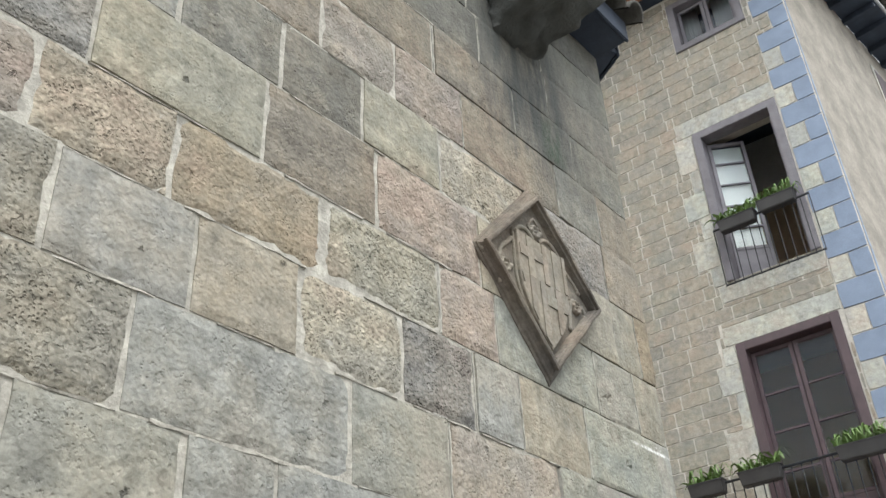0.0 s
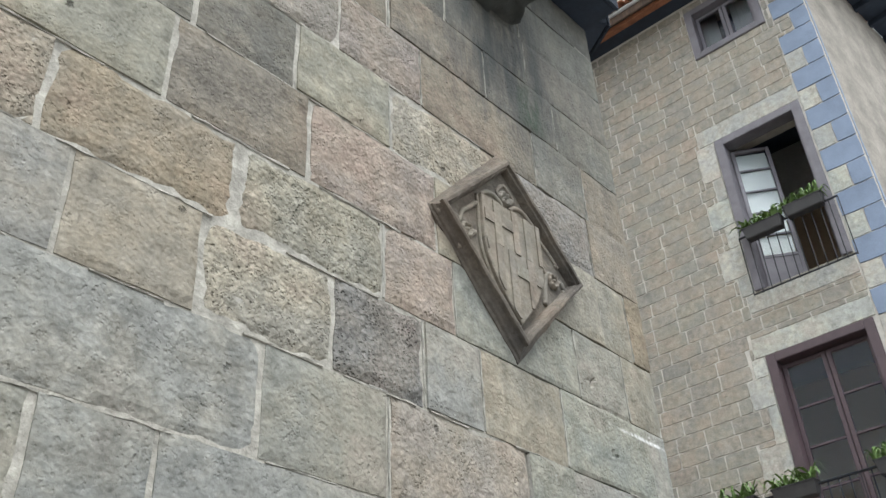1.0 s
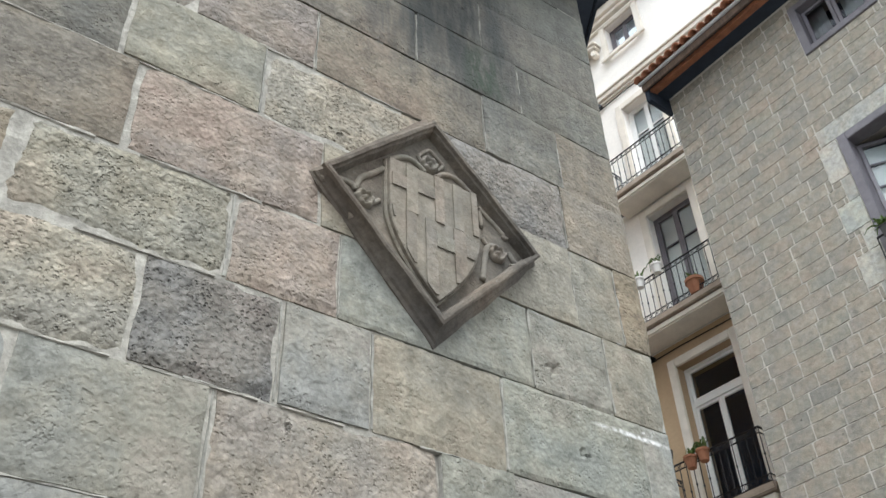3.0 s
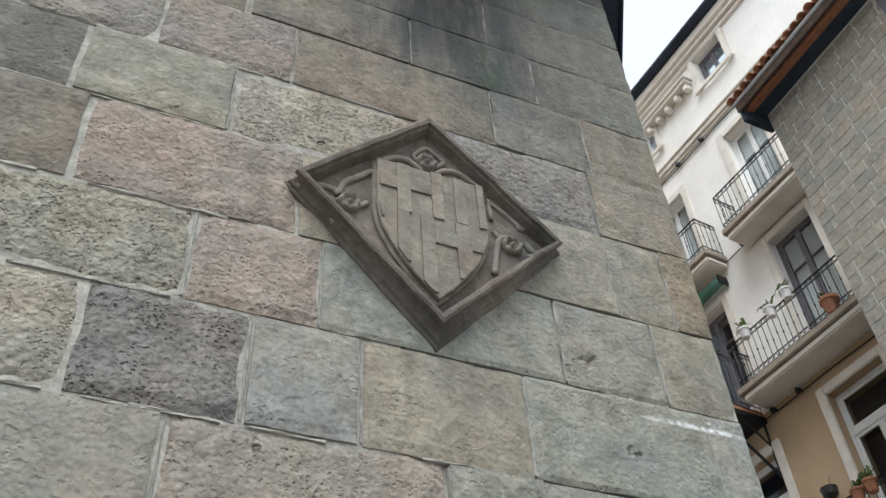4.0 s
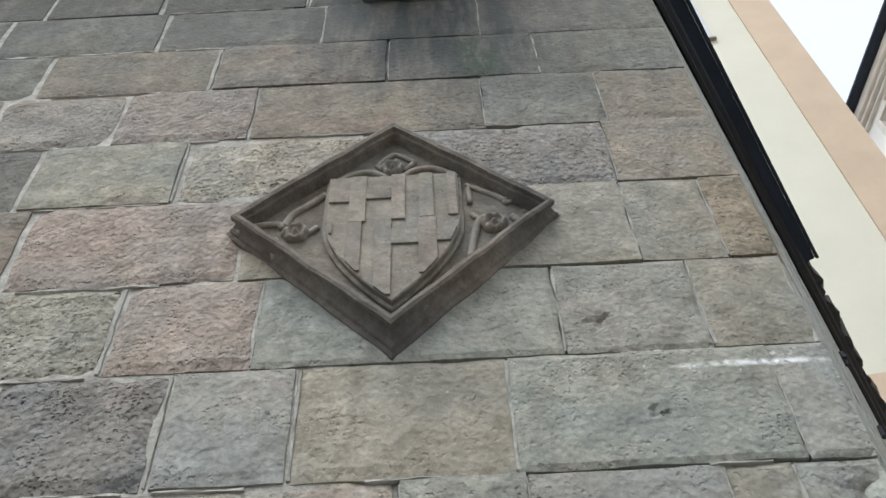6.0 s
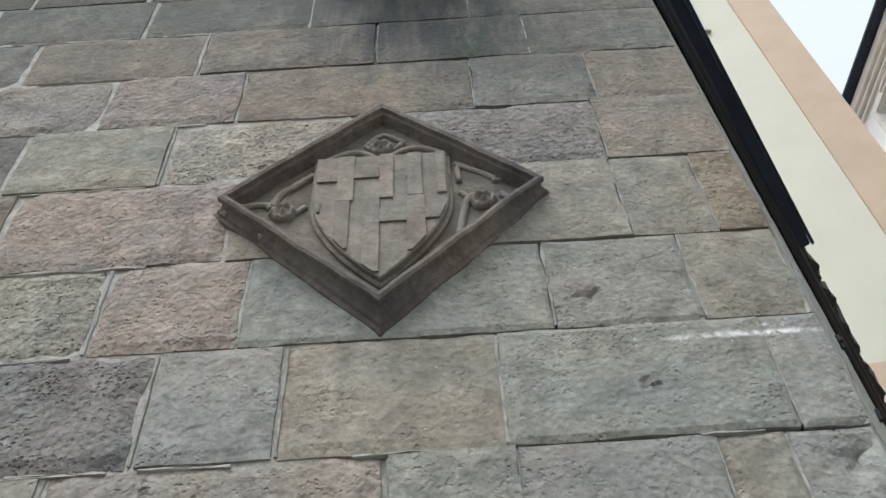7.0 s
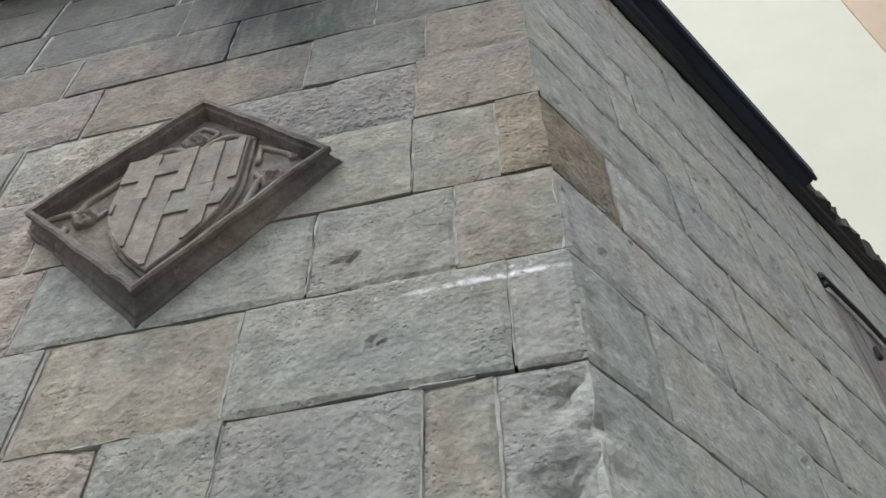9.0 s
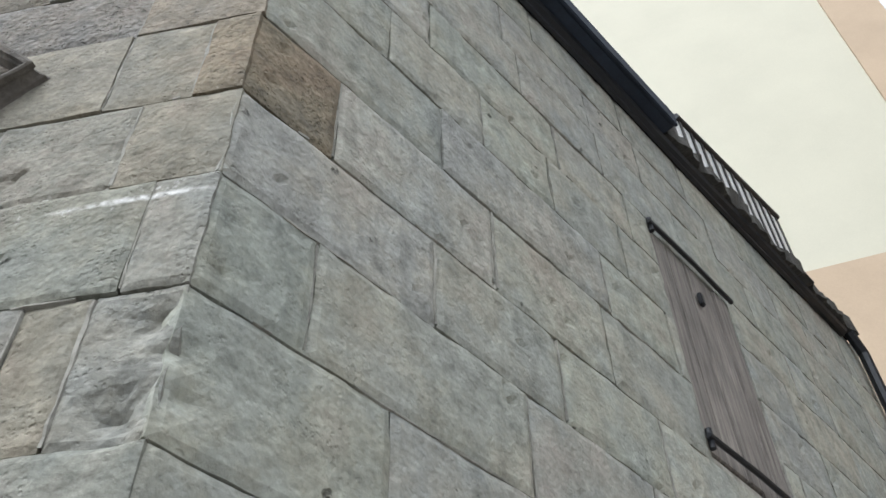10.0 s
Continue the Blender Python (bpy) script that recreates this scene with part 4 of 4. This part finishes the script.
for z in (HATCH[3] - 0.01, HATCH[2] + 0.04):
    part("iron_strap", rise(tube(bmesh.new(), [(HATCH[0] - 0.04, -0.02, z), (HATCH[0] + 0.3, -0.025, z), (HATCH[1], -0.02, z)], 0.011, 6)), IRON, hatch)
    part("hinge", rise(tube(bmesh.new(), [(HATCH[0] - 0.015, -0.012, z - 0.04), (HATCH[0] - 0.015, -0.012, z + 0.04)], 0.012, 8)), IRON, hatch)
part("latch", rise(boxed(2.25, 2.28, -0.02, 0.001, 4.42, 4.49, bevel=0.005)), IRON, hatch)

# ---- stones of the walls ----
def block(x0, x1, z0, z1, y0, y1, rnd, jit=0.004, chamfer=0.009, gap=0.006, vgap=0.008):
    """One dressed stone with uneven arrises."""
    x0, x1, z0, z1 = x0 + vgap, x1 - vgap, z0 + gap * 0.5, z1 - gap * 0.5
    nx = 3 if x1 - x0 > 0.25 else 1
    out = []
    for i in range(nx + 1):
        out.append((x0 + (x1 - x0) * i / (nx + 1), z0, 0, 1)) if i else out.append((x0, z0, 1, 1))
    out.append((x1, z0, -1, 1))
    out.append((x1, (z0 + z1) / 2, -1, 0))
    out.append((x1, z1, -1, -1))
    for i in range(nx, 0, -1):
        out.append((x0 + (x1 - x0) * i / (nx + 1), z1, 0, -1))
    out.append((x0, z1, 1, -1))
    out.append((x0, (z0 + z1) / 2, 1, 0))
    pts = []
    for x, z, a, b in out:
        r = 0.006 if a and b else 0.0
        pts.append((x + rnd.uniform(-jit, jit) + a * r, z + rnd.uniform(-jit, jit) * 0.7 + b * r, a, b))
    verts, faces, n = [], [], len(pts)
    for y, c in ((y1, 0.0), (y0 + chamfer * 0.6, 0.0), (y0, chamfer)):
        for x, z, a, b in pts:
            k = c * rnd.uniform(0.6, 1.5)
            verts.append((x + a * k, y + (rnd.uniform(-0.002, 0.002) if c else 0), z + b * k))
    for r in (0, 1):
        for k in range(n):
            faces.append((r * n + k, r * n + (k + 1) % n, (r + 1) * n + (k + 1) % n, (r + 1) * n + k))
    faces.append(tuple(range(2 * n, 3 * n)))
    return verts, faces


HOLLOWS_A = [(-0.453, 3.279, 0.014, 0.012), (-0.432, 3.302, 0.009, 0.01), (-0.464, 3.252, 0.009, 0.01), (-0.475, 3.285, 0.008, 0.009), (-0.386, 3.012, 0.011, 0.012), (-0.045, 2.81, 0.045, 0.024), (-0.065, 2.62, 0.05, 0.026), (0.0, 2.73, 0.025, 0.02)]


def rough_block(x0, x1, z0, z1, proud, back, rnd, amp=0.003, wear=0.008, gap=0.006, vgap=0.008, hollows=(), step=0.03):
    """A stone whose face is worn: uneven arrises, a slightly rolling face, hollows."""
    x0, x1, z0, z1 = x0 + vgap, x1 - vgap, z0 + gap * 0.5, z1 - gap * 0.5
    nx, nz = max(3, round((x1 - x0) / step)), max(3, round((z1 - z0) / step))
    seed = Vector((rnd.uniform(0, 99), rnd.uniform(0, 99), rnd.uniform(0, 99)))
    tilt = rnd.uniform(-0.004, 0.004)
    verts, faces = [], []
    for k in range(nz + 1):
        for i in range(nx + 1):
            u, w = i / nx, k / nz
            x, z = x0 + (x1 - x0) * u, z0 + (z1 - z0) * w
            p = Vector((x, 0, z)) * 9 + seed
            ex, ez = noise.noise(p * 1.1), noise.noise(p * 1.1 + Vector((7, 3, 1)))
            if i in (0, nx):
                x += ex * wear * 0.8
            if k in (0, nz):
                z += ez * wear * 0.5
            edge = min(u * (x1 - x0), (1 - u) * (x1 - x0), w * (z1 - z0), (1 - w) * (z1 - z0))
            y = -proud + tilt * (u - 0.5) + amp * noise.noise(p * 0.8) + amp * 0.8 * noise.noise(p * 3.1)
            if edge < 0.001:
                y += wear * (0.5 + 0.5 * abs(ex))
            for hx, hz, r, d in hollows:
                q = ((x - hx) ** 2 + (z - hz) ** 2) / (r * r)
                if q < 4:
                    y += d * math.exp(-q) * (1 + 0.5 * noise.noise(p * 5))
            verts.append((x, y, z))
    idx = lambda i, k: k * (nx + 1) + i
    for k in range(nz):
        for i in range(nx):
            faces.append((idx(i, k), idx(i + 1, k), idx(i + 1, k + 1), idx(i, k + 1)))
    rim = [idx(i, 0) for i in range(nx + 1)] + [idx(nx, k) for k in range(1, nz + 1)] + [idx(i, nz) for i in range(nx - 1, -1, -1)] + [idx(0, k) for k in range(nz - 1, 0, -1)]
    base = len(verts)
    verts += [(verts[j][0], back, verts[j][2]) for j in rim]
    n = len(rim)
    for j in range(n):
        faces.append((rim[j], base + j, base + (j + 1) % n, rim[(j + 1) % n]))
    return verts, faces


def stone_piece(name, parent, verts, faces, material):
    me = bpy.data.meshes.new(name)
    me.from_pydata(verts, [], faces)
    me.materials.append(material)
    o = new(name, me)
    o.parent = parent
    return o


def mortar_strip(bm, p, q, width, y, rnd, rise=0.0):
    """A thin uneven fillet of mortar between two stones, from p to q (x, z)."""
    (x0, z0), (x1, z1) = p, q
    n = max(4, int(math.hypot(x1 - x0, z1 - z0) / 0.02))
    along = Vector((x1 - x0, z1 - z0)).normalized()
    seed = rnd.uniform(0, 99)
    rows = []
    for i in range(n + 1):
        x, z = x0 + (x1 - x0) * i / n, z0 + (z1 - z0) * i / n
        row = []
        for k, side in enumerate((-1, -0.5, 0.5, 1)):
            w = width * side * (0.7 + 1.1 * noise.noise((x * 21 + k * 5, z * 21, seed)))
            dy = 0.012 if abs(side) == 1 else 0.004 * noise.noise((x * 30, z * 30, seed + k))
            px, pz = x - along.y * w, z + along.x * w
            row.append(bm.verts.new((px, y + dy, pz + rise * px)))
        rows.append(row)
    for a, b in zip(rows, rows[1:]):
        for k in range(3):
            bm.faces.new((a[k], b[k], b[k + 1], a[k + 1]))


JOINTS_A = {7: (-2.955, -2.51, -2.225), 8: (-2.70, -1.965, -1.52, -0.89, -0.655, -0.29, -0.16), 9: (-2.96, -2.545, -2.175, -1.735, -1.37, -1.1, -0.668, -0.122),
            10: (-2.648, -2.085, -1.535, -1.21, -0.537, -0.22), 11: (-2.94, -2.348, -1.85, -1.28, -0.318, -0.11), 12: (-2.296, -1.915, -1.5, -0.9, -0.312),
            13: (-2.125, -1.74, -1.33, -0.645, -0.288), 14: (-2.06, -1.497, -0.93, -0.45), 15: (-1.727, -1.16, -0.62)}
LOOK_A = {(7, 0): GREEN, (7, 1): GREEN, (7, 2): GREY,
          (8, 0): ROUGH, (8, 1): GREY, (8, 2): GREEN, (8, 3): PINK, (8, 4): GREEN, (8, 5): GREY, (8, 6): BUFF, (8, 7): GREY,
          (9, 0): ROUGH, (9, 1): GREY, (9, 2): BUFF, (9, 3): ROUGH, (9, 4): DARK, (9, 5): GREY, (9, 6): BUFF, (9, 7): GREEN, (9, 8): GREY,
          (10, 0): ROUGH, (10, 1): OCHRE, (10, 2): ROUGH, (10, 3): PINK, (10, 4): GREEN, (10, 5): GREEN, (10, 6): BUFF,
          (11, 0): DARK, (11, 1): BUFF, (11, 2): UMBER, (11, 3): PINK, (11, 4): BUFF, (11, 5): BUFF, (11, 6): STAINED,
          (12, 0): AGED_DIM_TOP, (12, 1): AGED_DIM_TOP, (12, 2): BUFF, (12, 3): ROUGH, (12, 4): DARK, (12, 5): UMBER,
          # courses 13 and 14 mostly darker: dimness of the wall's top in their colour
          (13, 0): UMBER, (13, 1): PINK, (13, 2): PINK, (13, 3): UMBER, (13, 4): AGED_DIM_TOP, (13, 5): UMBER,
          (14, 1): UMBER, (14, 2): UMBER, (14, 3): AGED_DIM_TOP, (14, 4): AGED_DIM_TOP}
rnd = random.Random(21)
fill, pale, fill_rnd = bmesh.new(), bmesh.new(), random.Random(3)
for c, (z0, z1) in enumerate(zip(COURSES, COURSES[1:])):
    known = JOINTS_A.get(c, ())
    xs, x = [], (known[0] if known else 0.0)
    while x > -7.4:
        x -= rnd.uniform(0.38, 0.66)
        xs.append(max(x, -7.5))
    left = sorted(xs)
    if known:
        cuts = left + list(known)
        if known[-1] < -0.7:
            cuts.append(known[-1] * 0.45)
        cuts.append(0.0)
    else:
        cuts = left + [0.0]
    first = len(left) - 1
    for i, (a, b) in enumerate(zip(cuts, cuts[1:])):
        mat = LOOK_A.get((c, i - first)) or rnd.choice((BUFF, GREY, GREY, GREEN, BUFF, PINK))
        if z0 > TOP_A - 0.05:
            continue
        # remaining upper stones all darkened in colour for the dim top
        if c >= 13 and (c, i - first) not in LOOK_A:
            mat = AGED_DIM_TOP
        top = min(z1, TOP_A)
        rough = mat in (ROUGH, DARK, OCHRE, PINK)
        mid = (a + b) / 2
        tight = mid > -1.0
        if z0 > 1.8 and b > -3.9:
            near = [h for h in HOLLOWS_A if a - 0.1 < h[0] < b + 0.1 and z0 - 0.1 < h[1] < top + 0.1]
            v, f = rough_block(a, b + (0.003 if b == 0.0 else 0), z0, top, rnd.uniform(0.001, 0.008), 0.09, rnd, amp=0.005 if rough else 0.0022, wear=0.011 if rough else 0.007,
                               gap=0.005 if tight else rnd.uniform(0.006, 0.011), vgap=(0.0 if b == 0.0 else 0.0018) if tight else rnd.uniform(0.007, 0.012), hollows=near, step=0.014 if near else 0.03)
        else:
            v, f = block(a, b, z0, top, -0.003, 0.03, rnd)
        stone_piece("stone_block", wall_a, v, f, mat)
        if z0 > 1.8 and -1.6 < a < 0 and not (abs(a + 0.9) < 0.4 and 3.2 < z0 < 4.0):
            mortar_strip(fill, (a, z0 + 0.01), (a, top - 0.01), fill_rnd.uniform(0.004, 0.009), -0.0012, fill_rnd)
        if z0 > 1.8 and -3.9 < b <= -1.0 and fill_rnd.random() < 0.8:
            k0 = a + (b - a) * fill_rnd.uniform(0, 0.35)
            mortar_strip(pale, (k0, z0 - 0.003), (b - (b - k0) * fill_rnd.uniform(0, 0.4), z0 - 0.003), fill_rnd.uniform(0.005, 0.01), -0.002, fill_rnd)
        if z0 > 1.8 and b > -1.6 and fill_rnd.random() < 0.35 and not (abs(mid + 0.9) < 0.45 and 3.1 < z0 < 4.1):
            k0, k1 = sorted((fill_rnd.uniform(a, b), fill_rnd.uniform(a, b)))
            mortar_strip(fill, (k0, z0), (k1 - 0.01, z0), 0.006, -0.002, fill_rnd)

tagged(part("mortar_joint", fill, FILLET, wall_a), kind="stuff")
tagged(part("mortar_smear", pale, MORTAR, wall_a), kind="stuff")
fill = bmesh.new()
JOINTS_B = {8: (0.479, 1.02), 9: (0.255, 0.936, 1.5), 10: (0.611, 1.109, 1.62), 11: (0.265, 0.858, 1.4), 12: (0.649, 1.464, 1.885), 13: (0.421, 0.847, 1.213), 14: (0.598, 1.3), 15: (0.5, 1.111)}
rnd = random.Random(8)
for c, (z0, z1) in enumerate(zip(COURSES, COURSES[1:])):
    if z0 > EAVE_B - 0.1:
        break
    z1 = min(z1, EAVE_B)
    cuts = [0.0, *JOINTS_B.get(c, ())]
    while cuts[-1] < 4.8:
        cuts.append(min(4.85, cuts[-1] + rnd.uniform(0.4, 0.78)))
    runs = []
    for a, b in zip(cuts, cuts[1:]):
        lo, hi = max(z0, HATCH[2]), min(z1, HATCH[3])
        if hi - lo > 0.02 and b > HATCH[0] and a < HATCH[1]:
            if a < HATCH[0] - 0.06:
                runs.append((a, HATCH[0], z0, z1))
            if b > HATCH[1] + 0.06:
                runs.append((HATCH[1], b, z0, z1))
            for p, q in ((z0, HATCH[2]), (HATCH[3], z1)):
                if q - p > 0.05 and q > p:
                    runs.append((max(a, HATCH[0]), min(b, HATCH[1]), p, q))
        else:
            runs.append((a, b, z0, z1))
    for a, b, p, q in runs:
        mat = STAINED if (c == 11 and a == 0.0) else rnd.choice((SIDE_GREY_LIT, SIDE_GREEN_LIT, SIDE_GREEN_LIT, SIDE_GREY_LIT, SIDE_GREEN_LIT))
        if p > 1.8 and a < 4.5:
            v, f = rough_block(a, b, p, q, rnd.uniform(0.001, 0.005), 0.09, rnd, amp=0.0028, wear=0.009, gap=0.006, vgap=0.0 if a == 0.0 else rnd.uniform(0.002, 0.006),
                               hollows=[(0.02, 2.74, 0.03, 0.016), (0.05, 2.66, 0.03, 0.014)] if (c in (8,) and a == 0.0) else [(rnd.uniform(a, b), rnd.uniform(p, q), 0.012, 0.014) for _ in range(2)], step=0.02 if a < 1.2 else 0.035)
        else:
            v, f = block(a, b, p, q, -0.003, 0.03, rnd)
        k = EAVE_RISE if q >= EAVE_B - 0.01 else B_RISE
        v = [(x, y, z + (k if z > (p + q) / 2 else B_RISE) * x) for x, y, z in v]
        stone_piece("stone_block", wall_b, v, f, mat)
        if p > 1.8 and 0.2 < a < 4.5 and q - p > 0.25 and fill_rnd.random() < 0.6:
            mortar_strip(fill, (a, p + 0.01), (a, q - 0.01), fill_rnd.uniform(0.004, 0.009), -0.001, fill_rnd, B_RISE)
        if p > 1.8 and a < 4.5 and (q - p) > 0.25 and fill_rnd.random() < 0.55:
            k0, k1 = sorted((fill_rnd.uniform(a, b), fill_rnd.uniform(a, b)))
            mortar_strip(fill, (k0, p), (k1, p), fill_rnd.uniform(0.004, 0.008), -0.002, fill_rnd, B_RISE)

tagged(part("mortar_joint", fill, FILLET, wall_b), kind="stuff")
# quoins, surrounds and small stones of the other house
rnd = random.Random(14)
taken = []
z, k = 4.0, 0
while z < 13.7:
    h = 0.372
    x = 3.64 if k % 2 else 3.9
    if z + h > G_TOP[2] - 0.3:
        x = max(x, 3.66)
    v, f = block(x, 4.17, z, min(z + h, 13.85), -0.012, 0.03, rnd, jit=0.003, chamfer=0.004, gap=0.014, vgap=0.007)
    stone_piece("quoin", wall_g, v, f, QUOIN)
    v, f = block(-0.0, 0.34 if k % 2 else 0.22, z, min(z + h, 13.85), -0.012, 0.5, rnd, jit=0.003, chamfer=0.004, gap=0.014, vgap=0.007)
    v = [(4.172 - y, 0.03 + x, zz) for x, y, zz in v]
    stone_piece("quoin", wall_g, v, f, QUOIN)
    taken.append((x, 4.3, z, z + h))
    if not k % 2:
        v, f = block(3.64, 3.9, z, z + h, -0.008, 0.03, rnd, jit=0.003, chamfer=0.004, gap=0.012, vgap=0.006)
        if z < 12:
            stone_piece("surround_stone", wall_g, v, f, SURROUND)
            taken.append((3.64, 3.9, z, z + h))
    z, k = z + h, k + 1
for x0, x1, z0, z1 in ((2.06, 3.63, 10.95, 11.25), (2.06, 3.63, 7.37, 7.65), (2.16, 3.63, 8.0, 8.27), (1.93, 2.29, 8.6, 9.08), (2.1, 2.29, 8.28, 8.6), (2.12, 2.29, 9.08, 9.46), (1.94, 2.29, 9.46, 9.9), (2.13, 2.29, 9.9, 10.3), (2.0, 2.29, 10.3, 10.94),
                       (1.88, 2.19, 6.7, 7.1), (2.0, 2.19, 7.1, 7.36), (2.05, 2.19, 6.2, 6.7), (1.8, 2.19, 5.7, 6.2), (2.0, 2.19, 5.1, 5.7), (1.85, 2.19, 4.6, 5.1)):
    v, f = block(x0, x1, z0, z1, -0.008, 0.03, rnd, jit=0.004, chamfer=0.004, gap=0.004, vgap=0.002)
    stone_piece("surround_stone", wall_g, v, f, SURROUND)
    taken.append((x0, x1, z0, z1))
holes = taken + [(w[0] - 0.01, w[1] + 0.01, w[2], w[3]) for w in (G_WIN, G_LOW, G_TOP)]


def left_over(rects, hole):
    """What a hole leaves of rectangles (x0, x1, z0, z1)."""
    out = []
    for x0, x1, z0, z1 in rects:
        a, b, c, d = max(x0, hole[0]), min(x1, hole[1]), max(z0, hole[2]), min(z1, hole[3])
        if a >= b or c >= d:
            out.append((x0, x1, z0, z1))
            continue
        out += [r for r in ((x0, a, z0, z1), (b, x1, z0, z1), (a, b, z0, c), (a, b, d, z1)) if r[1] - r[0] > 0.045 and r[3] - r[2] > 0.03]
    return out


far_v, far_f, count = [], [], 0
z, row = 3.2, 0
while z < 13.75:
    h = rnd.uniform(0.2, 0.212)
    x = -rnd.uniform(0, 0.3)
    while x < 4.17:
        w = rnd.uniform(0.38, 0.46)
        rects = [(max(x, 0.0), min(x + w, 4.17), z, min(z + h, 13.85))]
        x += w
        for t in holes:
            rects = left_over(rects, t)
        for p, q, lo, hi in rects:
            v, f = block(p, q, lo, hi, -rnd.uniform(0.002, 0.006), 0.02, rnd, jit=0.0015, chamfer=0.002, gap=0.012, vgap=0.007)
            if count < 290 and z > 4.8:
                stone_piece("small_stone", wall_g, v, f, SMALL)
                count += 1
            else:
                far_f += [tuple(i + len(far_v) for i in fc) for fc in f]
                far_v += v
    z += h
far = stone_piece("small_stones", wall_g, far_v, far_f, SMALL)
far["kind"] = "stuff"
